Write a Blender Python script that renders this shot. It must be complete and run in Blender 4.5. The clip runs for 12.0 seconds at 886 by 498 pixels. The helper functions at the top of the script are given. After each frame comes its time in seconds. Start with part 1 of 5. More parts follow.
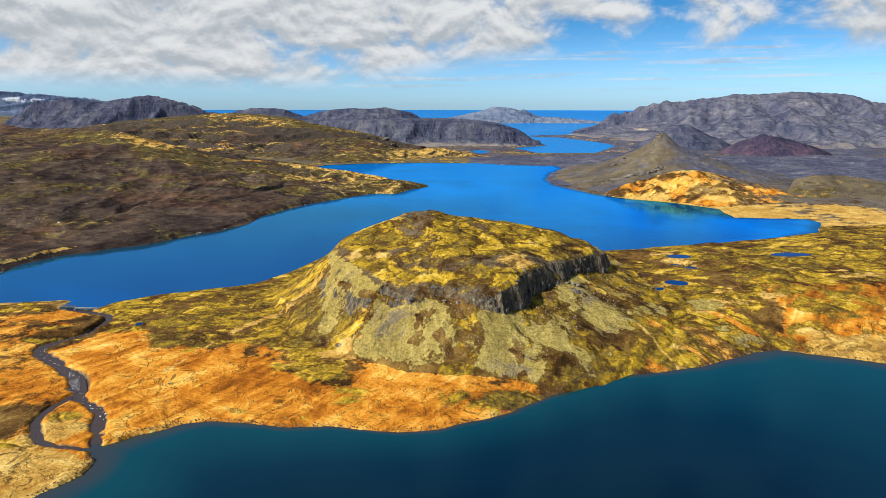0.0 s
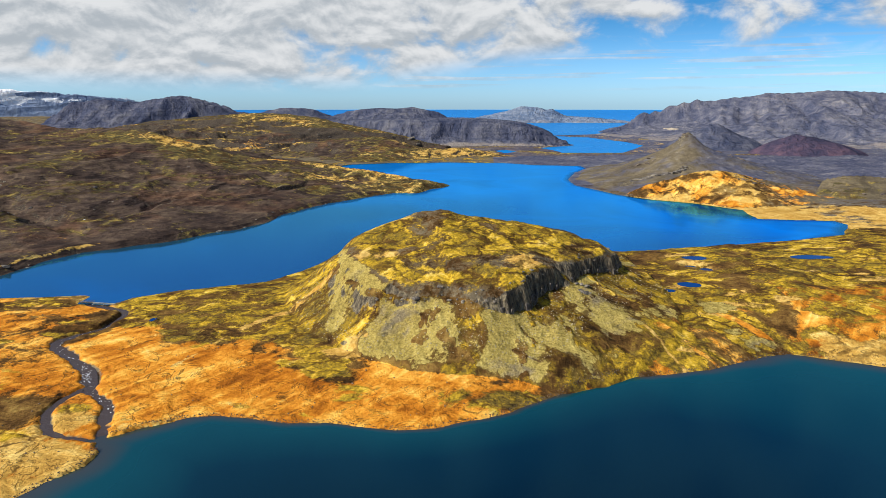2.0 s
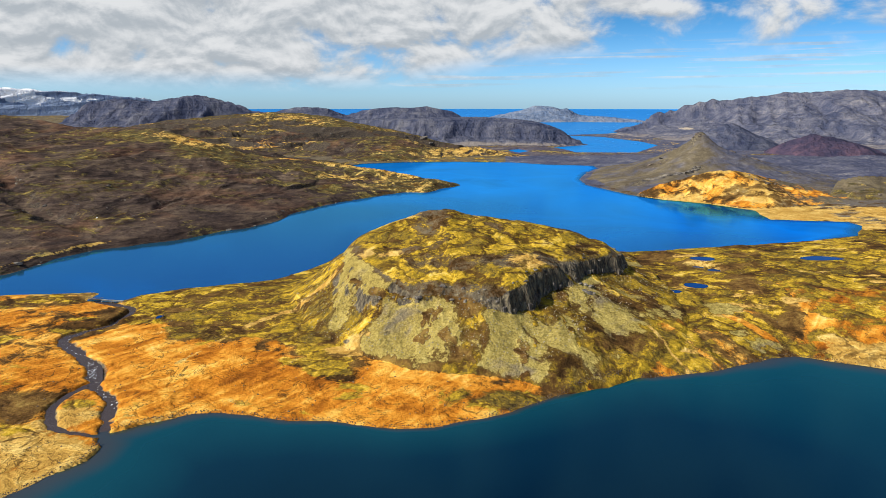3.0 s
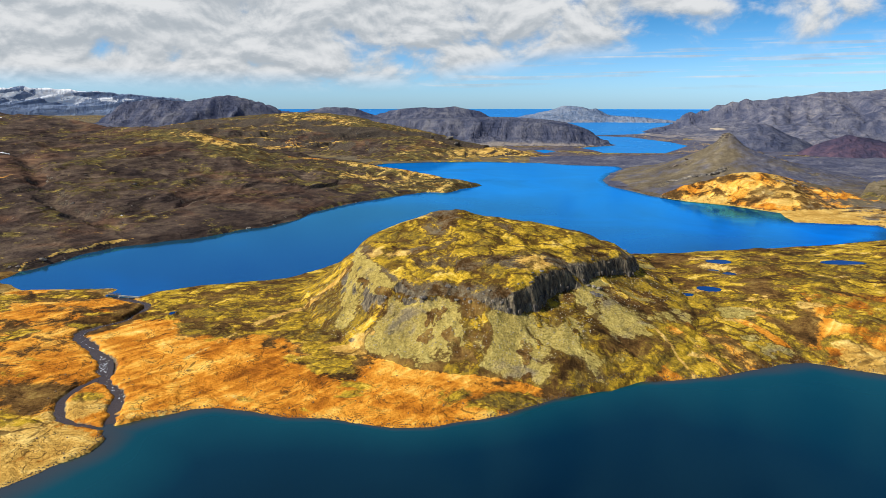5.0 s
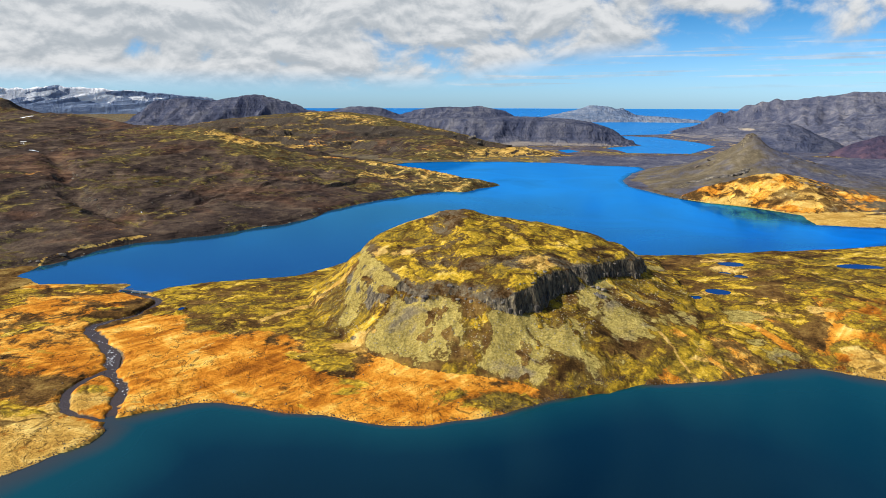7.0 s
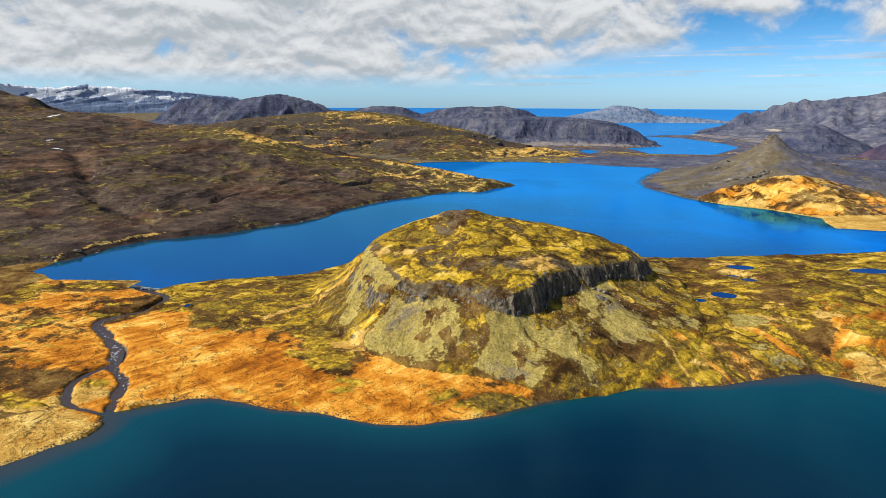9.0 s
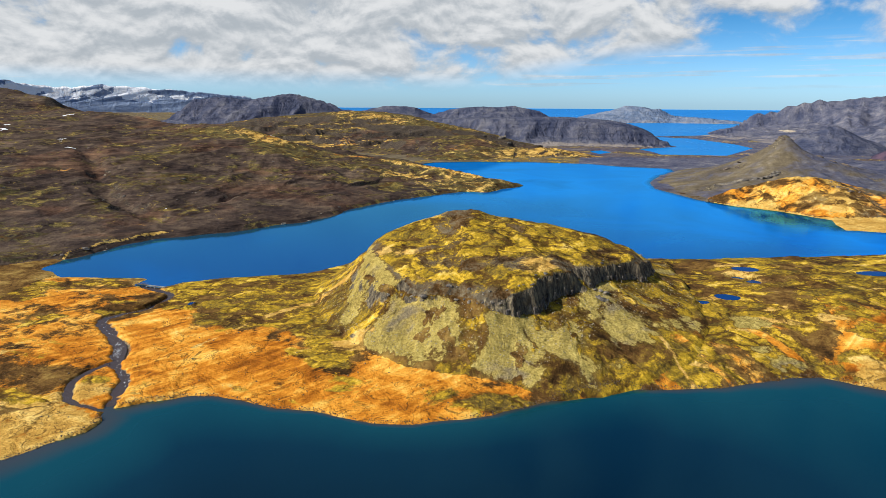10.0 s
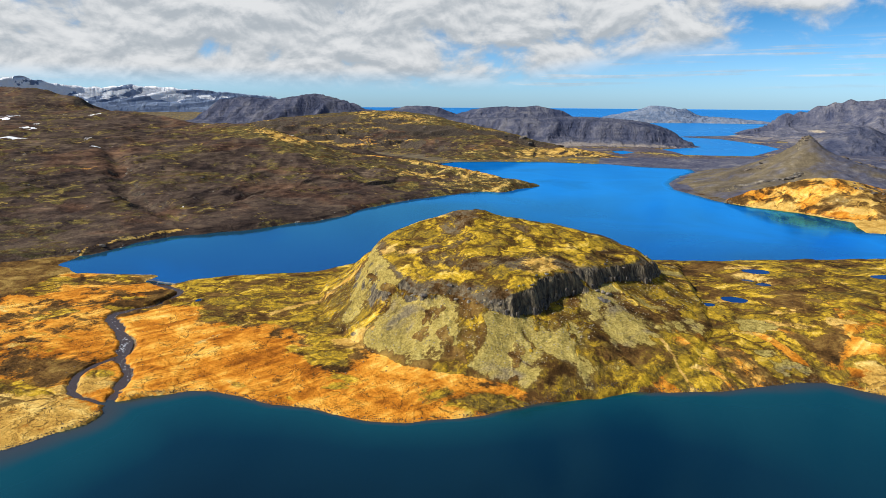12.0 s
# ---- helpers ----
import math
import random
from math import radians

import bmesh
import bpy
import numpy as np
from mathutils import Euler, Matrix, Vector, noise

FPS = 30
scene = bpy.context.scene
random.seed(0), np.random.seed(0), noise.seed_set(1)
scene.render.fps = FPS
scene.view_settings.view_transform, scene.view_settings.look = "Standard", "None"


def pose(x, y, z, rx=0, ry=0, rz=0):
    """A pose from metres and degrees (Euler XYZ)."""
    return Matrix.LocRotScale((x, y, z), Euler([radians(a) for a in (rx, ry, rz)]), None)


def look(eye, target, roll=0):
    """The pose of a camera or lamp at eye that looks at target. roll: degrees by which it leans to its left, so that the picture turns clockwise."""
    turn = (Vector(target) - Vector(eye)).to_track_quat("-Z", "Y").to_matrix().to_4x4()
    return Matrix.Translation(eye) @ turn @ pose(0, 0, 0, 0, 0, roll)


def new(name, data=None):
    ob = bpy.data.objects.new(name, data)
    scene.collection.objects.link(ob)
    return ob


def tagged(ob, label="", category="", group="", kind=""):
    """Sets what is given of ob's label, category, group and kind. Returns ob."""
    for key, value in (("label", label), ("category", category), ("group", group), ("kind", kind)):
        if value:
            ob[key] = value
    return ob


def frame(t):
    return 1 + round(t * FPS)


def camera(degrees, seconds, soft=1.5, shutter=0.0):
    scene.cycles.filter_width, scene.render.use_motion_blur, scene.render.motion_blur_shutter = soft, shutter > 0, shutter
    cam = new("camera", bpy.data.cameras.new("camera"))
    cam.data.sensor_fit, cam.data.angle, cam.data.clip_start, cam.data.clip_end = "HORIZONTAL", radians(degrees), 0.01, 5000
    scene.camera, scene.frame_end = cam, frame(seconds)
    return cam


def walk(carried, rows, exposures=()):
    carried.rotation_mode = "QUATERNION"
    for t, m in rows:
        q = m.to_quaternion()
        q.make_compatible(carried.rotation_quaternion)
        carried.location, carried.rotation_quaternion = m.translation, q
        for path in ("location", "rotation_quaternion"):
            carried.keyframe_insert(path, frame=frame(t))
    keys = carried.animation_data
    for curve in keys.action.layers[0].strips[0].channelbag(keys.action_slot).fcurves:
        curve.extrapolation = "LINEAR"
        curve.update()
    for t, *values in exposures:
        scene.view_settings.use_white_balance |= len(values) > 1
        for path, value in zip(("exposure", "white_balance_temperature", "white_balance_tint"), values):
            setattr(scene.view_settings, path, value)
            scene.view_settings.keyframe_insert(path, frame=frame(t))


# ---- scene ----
cam = camera(68.5, 12.0, soft=0.75)
PATH = [
    (0, (1.618, 0.335, 118.723), (1.58, 2.287, 118.289), 0.1),
    (0.5, (4.308, 0.142, 118.738), (4.252, 2.093, 118.303), 0.0),
    (1, (7.034, 0.0, 118.763), (6.955, 1.951, 118.328), 0.1),
    (1.5, (9.758, -0.047, 118.798), (9.656, 1.903, 118.363), 0.0),
    (2, (12.432, -0.027, 118.842), (12.308, 1.921, 118.407), 0.0),
    (2.5, (15.133, 0.07, 118.883), (14.988, 2.017, 118.447), 0.0),
    (3, (17.866, 0.231, 118.906), (17.699, 2.175, 118.469), -0.0),
    (5, (29.027, 0.914, 119.135), (28.773, 2.849, 118.698), -0.0),
    (5.5, (31.834, 1.117, 119.17), (31.559, 3.049, 118.732), 0.0),
    (6, (34.665, 1.362, 119.204), (34.369, 3.291, 118.766), 0.1),
    (6.5, (37.521, 1.701, 119.258), (37.208, 3.627, 118.82), 0.1),
    (7, (40.34, 2.09, 119.319), (40.009, 4.013, 118.88), 0.1),
    (9, (51.49, 3.716, 119.65), (51.091, 5.626, 119.21), 0.2),
    (9.5, (54.258, 4.167, 119.691), (53.841, 6.073, 119.251), 0.3),
    (10, (57.022, 4.671, 119.714), (56.588, 6.573, 119.274), 0.3),
    (10.5, (59.772, 5.218, 119.743), (59.321, 7.116, 119.302), 0.3),
    (11, (62.581, 5.777, 119.763), (62.112, 7.671, 119.322), 0.3),
    (11.5, (65.424, 6.307, 119.772), (64.937, 8.196, 119.331), 0.3),
    (12, (68.249, 6.807, 119.772), (67.744, 8.691, 119.331), 0.3),
]
walk(cam, [(t, look(eye, target, roll)) for t, eye, target, roll in PATH])


class Graph:
    """Short hand for building node trees."""

    def __init__(self, tree):
        self.t = tree

    def node(self, kind, **inputs):
        n = self.t.nodes.new(kind)
        for k, v in inputs.items():
            n.inputs[k].default_value = v
        return n

    def link(self, a, b):
        self.t.links.new(a, b)

    def put(self, value, socket):
        if isinstance(value, bpy.types.NodeSocket):
            self.link(value, socket)
        elif value is not None:
            socket.default_value = value

    def m(self, op, a, b=None, c=None):
        n = self.node("ShaderNodeMath")
        n.operation = op
        for s, v in zip(n.inputs, (a, b, c)):
            self.put(v, s)
        return n.outputs[0]

    def ss(self, v, lo, hi):
        n = self.node("ShaderNodeMapRange")
        n.interpolation_type = "SMOOTHSTEP"
        self.put(v, n.inputs[0])
        self.put(lo, n.inputs[1])
        self.put(hi, n.inputs[2])
        return n.outputs[0]

    def mix(self, f, a, b, blend="MIX"):
        n = self.node("ShaderNodeMix")
        n.data_type, n.blend_type = "RGBA", blend
        self.put(f, n.inputs[0])
        self.put(a, n.inputs[6])
        self.put(b, n.inputs[7])
        return n.outputs[2]

    def split(self, v):
        n = self.node("ShaderNodeSeparateXYZ")
        self.link(v, n.inputs[0])
        return n.outputs

    def join(self, *xyz):
        n = self.node("ShaderNodeCombineXYZ")
        for s, v in zip(n.inputs, xyz):
            self.put(v, s)
        return n.outputs[0]

    def noise(self, at, scale, detail=4, rough=0.55, distort=0.0):
        n = self.node("ShaderNodeTexNoise", Scale=scale, Detail=detail, Roughness=rough, Distortion=distort)
        self.link(at, n.inputs["Vector"])
        return n.outputs[0]

    def ramp(self, f, *stops):
        n = self.node("ShaderNodeValToRGB")
        e = n.color_ramp.elements
        while len(e) < len(stops):
            e.new(0.5)
        for el, (p, c) in zip(e, stops):
            el.position, el.color = p, (*c, 1)
        self.put(f, n.inputs[0])
        return n.outputs[0]

    def attr(self, name):
        n = self.node("ShaderNodeAttribute")
        n.attribute_name = name
        return n.outputs


def material(name):
    mat = bpy.data.materials.new(name)
    mat.use_nodes = True
    nt = mat.node_tree
    nt.nodes.clear()
    g = Graph(nt)
    b = g.node("ShaderNodeBsdfPrincipled")
    g.link(b.outputs[0], g.node("ShaderNodeOutputMaterial").inputs[0])
    return mat, g, b

# ---- world, sun and exposure ----
SUN_UP, SUN_SIDE = 40.0, 245.0          # degrees above the horizon; bearing clockwise from +y


def make_world():
    w = bpy.data.worlds.new("sky")
    w.use_nodes = True
    nt = w.node_tree
    nt.nodes.clear()
    g = Graph(nt)
    d = g.node("ShaderNodeTexCoord").outputs["Generated"]
    sky = g.node("ShaderNodeTexSky")
    sky.sky_type, sky.sun_disc = "NISHITA", False
    sky.sun_elevation, sky.sun_rotation = radians(SUN_UP), radians(SUN_SIDE)
    sky.air_density, sky.dust_density, sky.ozone_density = 1.0, 0.3, 3.0
    x, y, z = g.split(d)
    blue = g.mix(g.ss(z, 0.2, 0.6), g.mix(g.ss(z, 0.0, 0.15), (0.74, 1.22, 2.0, 1), (0.20, 0.66, 1.10, 1)), (0.20, 0.45, 0.70, 1))
    base = g.mix(1.0, sky.outputs[0], blue, "MULTIPLY")
    # heaped clouds, thick in the west and broken in the east, over a few thin streaks
    az = g.m("ARCTAN2", x, y)
    at = g.join(g.m("MULTIPLY", az, 9.0), g.m("MULTIPLY", g.m("POWER", g.m("MAXIMUM", z, 0.0), 0.85), 13.0), 2.0)
    above = g.join(g.m("MULTIPLY", az, 9.0), g.m("ADD", g.m("MULTIPLY", g.m("POWER", g.m("MAXIMUM", z, 0.0), 0.85), 13.0), 0.14), 2.0)
    puff = g.noise(at, 1.05, 7, 0.56, 0.25)
    puff_up = g.noise(above, 1.05, 7, 0.56, 0.25)
    big = g.noise(at, 0.42, 2, 0.5)
    side = g.ss(az, -0.25, 0.15)
    deck = g.m("ADD", 0.010, g.m("MULTIPLY", side, 0.045))
    cover_at = g.m("ADD", 0.21, g.m("MULTIPLY", side, 0.145))
    body = g.m("ADD", puff, g.m("MULTIPLY", g.m("SUBTRACT", big, 0.5), 0.5))
    mask = g.m("MULTIPLY", g.ss(g.m("SUBTRACT", body, cover_at), 0.0, 0.20), g.ss(g.m("SUBTRACT", z, deck), 0.0, 0.040))
    mask = g.m("MULTIPLY", mask, g.m("SUBTRACT", 1.0, g.m("MULTIPLY", g.ss(z, 0.14, 0.24), 0.80)))
    streak = g.noise(g.join(g.m("MULTIPLY", az, 4.0), g.m("MULTIPLY", z, 120.0), 3.0), 1.0, 6, 0.6)
    thin = g.m("MULTIPLY", g.m("MULTIPLY", g.ss(streak, 0.50, 0.68), g.m("MULTIPLY", g.ss(z, 0.016, 0.030), g.m("SUBTRACT", 1.0, g.ss(z, 0.07, 0.10)))), 0.7)
    mask = g.m("MAXIMUM", mask, thin)
    lit = g.ss(g.m("ADD", g.m("SUBTRACT", puff, puff_up), g.m("MULTIPLY", g.m("SUBTRACT", puff, 0.5), 0.25)), -0.12, 0.13)
    cloud = g.mix(lit, (4.8, 5.3, 5.8, 1), (8.2, 8.4, 8.6, 1))
    col = g.mix(mask, base, cloud)
    bg = g.node("ShaderNodeBackground", Strength=0.072)
    g.link(col, bg.inputs["Color"])
    g.link(bg.outputs[0], g.node("ShaderNodeOutputWorld").inputs[0])
    scene.world = w


def make_sun():
    lamp = bpy.data.lights.new("sun", "SUN")
    lamp.energy, lamp.angle, lamp.color = 5.0, radians(0.6), (1.0, 0.945, 0.86)
    ob = new("sun", lamp)
    a, e = radians(SUN_SIDE), radians(SUN_UP)
    way = Vector((math.sin(a) * math.cos(e), math.cos(a) * math.cos(e), math.sin(e)))
    ob.matrix_world = look(way * 900, (0, 0, 0))


make_world()
make_sun()
scene.view_settings.exposure = 0.35

# ---- materials ----


def land_material(name, mossy, moorish, level=0.0):
    """Moor, bog, moss, scree, gravel, sand, rock and snow, laid where the land-cover weights say, with ragged edges."""
    mat, g, b = material(name)
    at = g.node("ShaderNodeTexCoord").outputs["Object"]
    px, py, pz = g.split(at)
    ca, cb = g.attr("cover_a"), g.attr("cover_b")
    moss, bog, scree = g.split(ca["Vector"])
    rock = ca["Alpha"]
    sand, snow, gravel = g.split(cb["Vector"])
    ash = cb["Alpha"]
    n_big = g.noise(at, 0.018, 4, 0.6)
    n_mid = g.noise(at, 0.10, 5, 0.60, 0.8)
    n_fine = g.noise(at, 0.62, 4, 0.65, 0.3)
    n_grit = g.noise(at, 1.05, 3, 0.75)
    patch = g.noise(at, 0.05, 5, 0.60, 1.2)

    def blend(*parts):
        total = None
        for v, k in parts:
            t = g.m("MULTIPLY", v, k)
            total = t if total is None else g.m("ADD", total, t)
        return total

    # washed streaks that run down the bog to the lake
    down, across = blend((px, 0.59), (py, 0.81)), blend((px, 0.81), (py, -0.59))
    streak = g.noise(g.join(g.m("MULTIPLY", down, 0.030), g.m("MULTIPLY", across, 0.17), 0.0), 1.0, 4, 0.6, 0.9)
    # peat cracks: thin broken lines
    wave = g.noise(at, 0.075, 4, 0.62, 1.1)
    crack = g.m("SUBTRACT", 1.0, g.m("MULTIPLY", g.m("ABSOLUTE", g.m("SUBTRACT", wave, 0.5)), 46.0))
    crack = g.m("MULTIPLY", g.ss(crack, 0.0, 0.8), g.ss(g.noise(at, 0.055, 3, 0.6), 0.41, 0.54))
    # moss cushions: warped lobes with dark soil between them
    bent = g.node("ShaderNodeVectorMath")
    bent.operation = "MULTIPLY_ADD"
    warp = g.node("ShaderNodeTexNoise", Scale=0.055, Detail=4.0)
    g.link(at, warp.inputs["Vector"])
    g.link(warp.outputs["Color"], bent.inputs[0])
    bent.inputs[1].default_value = (26, 26, 0)
    g.link(g.join(g.m("MULTIPLY", px, 0.72), g.m("MULTIPLY", py, 1.05), 0.0), bent.inputs[2])
    cells = g.node("ShaderNodeTexVoronoi", Scale=0.072)
    cells.feature = "DISTANCE_TO_EDGE"
    tint = g.node("ShaderNodeTexVoronoi", Scale=0.072)
    g.link(bent.outputs[0], cells.inputs["Vector"])
    g.link(bent.outputs[0], tint.inputs["Vector"])
    hummock = cells.outputs["Distance"]
    lobe = g.split(tint.outputs["Color"])
    gap = g.m("SUBTRACT", 1.0, g.ss(g.m("ADD", hummock, g.m("MULTIPLY", g.m("SUBTRACT", n_fine, 0.5), 0.16)), 0.015, 0.105))
    gap = g.m("MULTIPLY", gap, g.ss(g.noise(at, 0.04, 3, 0.6), 0.33, 0.50))
    ragged = blend((g.m("SUBTRACT", patch, 0.5), 1.15), (g.m("SUBTRACT", n_mid, 0.5), 0.45), (g.m("SUBTRACT", n_fine, 0.5), 0.45))

    def where(w, lo=0.40, hi=0.60, rag=1.0):
        return g.m("MULTIPLY", g.ss(g.m("ADD", w, g.m("MULTIPLY", ragged, rag)), lo, hi), g.ss(w, 0.02, 0.12))

    # heath and moss follow the level beds of the old lava on the slopes
    beds = g.noise(g.join(g.m("MULTIPLY", px, 0.014), g.m("MULTIPLY", py, 0.014), g.m("MULTIPLY", pz, 0.20)), 1.0, 5, 0.62, 0.6)
    thin_beds = g.noise(g.join(g.m("MULTIPLY", px, 0.035), g.m("MULTIPLY", py, 0.035), g.m("MULTIPLY", pz, 0.62)), 1.0, 4, 0.6, 0.5)
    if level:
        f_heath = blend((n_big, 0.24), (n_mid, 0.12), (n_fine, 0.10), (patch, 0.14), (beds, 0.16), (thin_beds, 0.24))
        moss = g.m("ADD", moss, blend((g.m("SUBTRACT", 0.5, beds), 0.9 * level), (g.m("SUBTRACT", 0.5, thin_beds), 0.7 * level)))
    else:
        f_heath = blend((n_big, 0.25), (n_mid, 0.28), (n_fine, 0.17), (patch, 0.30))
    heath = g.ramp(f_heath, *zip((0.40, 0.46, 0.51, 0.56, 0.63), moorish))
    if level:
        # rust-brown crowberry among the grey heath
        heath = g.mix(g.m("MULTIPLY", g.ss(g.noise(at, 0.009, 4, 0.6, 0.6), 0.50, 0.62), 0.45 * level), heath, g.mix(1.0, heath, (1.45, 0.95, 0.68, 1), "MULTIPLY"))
    c_bog = g.ramp(blend((n_big, 0.30), (patch, 0.26), (streak, 0.26), (n_mid, 0.12), (n_fine, 0.06)),
                   (0.37, (0.13, 0.038, 0.006)), (0.425, (0.29, 0.094, 0.010)), (0.475, (0.49, 0.174, 0.015)), (0.515, (0.65, 0.280, 0.032)), (0.56, (0.80, 0.455, 0.085)), (0.62, (0.90, 0.65, 0.22)))
    c_moss = g.ramp(blend((patch, 0.18), (n_mid, 0.30), (n_fine, 0.24), (streak, 0.20), (lobe[0], 0.08)), *zip((0.385, 0.445, 0.505, 0.555, 0.64), mossy))
    pebbles = blend((n_big, 0.10), (n_mid, 0.26), (n_fine, 0.24), (n_grit, 0.40))
    c_scree = g.mix(g.ss(blend((patch, 0.6), (n_big, 0.4)), 0.38, 0.49),
                    g.ramp(pebbles, (0.35, (0.070, 0.057, 0.038)), (0.45, (0.155, 0.125, 0.076)), (0.54, (0.270, 0.218, 0.125)), (0.66, (0.45, 0.37, 0.215))),
                    g.ramp(pebbles, (0.35, (0.12, 0.088, 0.026)), (0.45, (0.26, 0.196, 0.052)), (0.54, (0.43, 0.335, 0.092)), (0.66, (0.66, 0.53, 0.19))))
    c_gravel = g.ramp(blend((n_big, 0.30), (n_mid, 0.25), (patch, 0.25), (n_fine, 0.20)),
                      (0.36, (0.056, 0.046, 0.036)), (0.46, (0.108, 0.088, 0.058)), (0.55, (0.170, 0.138, 0.086)), (0.66, (0.30, 0.250, 0.15)))
    c_ash = g.ramp(blend((n_big, 0.4), (n_mid, 0.4), (n_fine, 0.2)),
                   (0.36, (0.030, 0.036, 0.064)), (0.46, (0.064, 0.070, 0.112)), (0.55, (0.112, 0.114, 0.146)), (0.66, (0.28, 0.26, 0.24)))
    c_sand = g.ramp(blend((n_mid, 0.35), (patch, 0.35), (n_fine, 0.30)),
                    (0.36, (0.27, 0.135, 0.024)), (0.49, (0.51, 0.300, 0.064)), (0.62, (0.76, 0.54, 0.17)))
    flutes = g.noise(g.join(g.m("MULTIPLY", px, 0.55), g.m("MULTIPLY", py, 0.55), g.m("MULTIPLY", pz, 0.06)), 1.0, 4, 0.62, 0.4)
    c_rock = g.ramp(blend((flutes, 0.60), (n_fine, 0.25), (n_mid, 0.15)),
                    (0.37, (0.045, 0.039, 0.034)), (0.46, (0.090, 0.076, 0.057)), (0.54, (0.175, 0.146, 0.098)), (0.65, (0.33, 0.27, 0.155)))
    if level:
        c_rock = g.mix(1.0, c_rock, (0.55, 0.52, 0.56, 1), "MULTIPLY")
    c_snow = g.ramp(n_mid, (0.3, (0.72, 0.77, 0.84)), (0.6, (0.86, 0.89, 0.92)))
    col = heath
    for w, c in ((gravel, c_gravel), (ash, c_ash), (bog, c_bog), (moss, c_moss), (sand, c_sand)):
        laid = where(w, 0.15, 0.85) if w is ash else where(w)
        col = g.mix(laid, col, c)
        if w is moss:
            # bare soil shows along the torn edge of the moss
            torn = g.m("MULTIPLY", g.m("MULTIPLY", laid, g.m("SUBTRACT", 1.0, laid)), 2.6 * (1 - 0.7 * level))
            col = g.mix(g.m("MULTIPLY", torn, g.ss(n_big, 0.40, 0.55)), col, (0.070, 0.036, 0.011, 1))
    soil = g.m("MAXIMUM", g.m("MULTIPLY", gap, g.ss(moss, 0.35, 0.75)), g.m("MULTIPLY", crack, g.m("MINIMUM", g.m("ADD", g.m("MULTIPLY", bog, 0.95), 0.10), 0.85)))
    col = g.mix(g.m("MULTIPLY", soil, 0.88), col, (0.075, 0.038, 0.011, 1))
    laid = where(scree, 0.42, 0.58, 0.95)
    col = g.mix(laid, col, c_scree)
    col = g.mix(g.m("MULTIPLY", g.m("MULTIPLY", laid, g.m("SUBTRACT", 1.0, laid)), 2.8 * (1 - 0.7 * level)), col, (0.085, 0.045, 0.013, 1))
    col = g.mix(where(rock, 0.36, 0.66), col, c_rock)
    col = g.mix(where(snow, 0.46, 0.54), col, c_snow)
    g.link(col, b.inputs["Base Color"])
    b.inputs["Roughness"].default_value = 0.93
    b.inputs["Specular IOR Level"].default_value = 0.04
    bump = g.node("ShaderNodeBump", Strength=0.9, Distance=1.3)
    cushions = g.m("MULTIPLY", g.ss(hummock, 0.0, 0.22), g.m("MULTIPLY", moss, 0.8 * (1 - level)))
    g.link(blend((n_mid, 1.7), (n_fine, 0.65), (g.m("MULTIPLY", n_grit, g.m("ADD", g.m("MULTIPLY", scree, 0.9), 0.12)), 1.0), (cushions, 1.0), (g.m("MULTIPLY", flutes, rock), 2.2), (thin_beds, 1.6 * level)), bump.inputs["Height"])
    g.link(bump.outputs[0], b.inputs["Normal"])
    return mat


def mountain_material(name, low, mid, high, snow=0.0, streak=1.0):
    """Far bare rock: grey-violet basalt in tones that include distance haze, with paler scree fans, ledges, and old
    snow where the cover asks for it.
    """
    mat, g, b = material(name)
    at = g.node("ShaderNodeTexCoord").outputs["Object"]
    cb = g.attr("cover_b")
    sand, snw, fan = g.split(cb["Vector"])
    n_big = g.noise(at, 0.0040, 5, 0.6, 0.5)
    n_mid = g.noise(at, 0.020, 6, 0.65, 0.4)
    x, y, z = g.split(at)
    beds = g.noise(g.join(g.m("MULTIPLY", x, 0.0022), g.m("MULTIPLY", y, 0.0022), g.m("MULTIPLY", z, 0.13)), 1.0, 4, 0.6)
    n_fine = g.noise(at, 0.075, 5, 0.7, 0.5)
    chutes = g.noise(g.join(g.m("MULTIPLY", x, 0.024), g.m("MULTIPLY", y, 0.024), g.m("MULTIPLY", z, 0.003)), 1.0, 5, 0.62, 0.4)
    f = g.m("ADD", g.m("MULTIPLY", n_big, 0.26), g.m("ADD", g.m("MULTIPLY", n_mid, 0.10), g.m("ADD", g.m("MULTIPLY", n_fine, 0.16), g.m("ADD", g.m("MULTIPLY", chutes, 0.34), g.m("MULTIPLY", beds, 0.10 * streak)))))
    col = g.ramp(f, (0.40, low), (0.48, mid), (0.58, high))
    rag = g.m("MULTIPLY", g.m("SUBTRACT", n_mid, 0.5), 1.1)
    col = g.mix(g.m("MULTIPLY", g.ss(g.m("ADD", fan, rag), 0.35, 0.75), 0.7), col, (0.34, 0.29, 0.24, 1))
    col = g.mix(g.ss(g.m("ADD", sand, rag), 0.42, 0.6), col, (0.52, 0.44, 0.33, 1))
    col = g.mix(g.m("MULTIPLY", g.ss(g.m("ADD", snw, rag), 0.46, 0.56), g.ss(snw, 0.02, 0.1)), col, (0.85, 0.88, 0.93, 1))
    g.link(col, b.inputs["Base Color"])
    b.inputs["Roughness"].default_value = 0.95
    b.inputs["Specular IOR Level"].default_value = 0.1
    bump = g.node("ShaderNodeBump", Strength=0.9, Distance=18.0)
    g.link(g.m("ADD", g.m("ADD", g.m("MULTIPLY", n_mid, 0.6), g.m("MULTIPLY", chutes, 1.3)), g.m("ADD", g.m("MULTIPLY", n_fine, 0.45), g.m("MULTIPLY", beds, 0.3))), bump.inputs["Height"])
    g.link(bump.outputs[0], b.inputs["Normal"])
    return mat


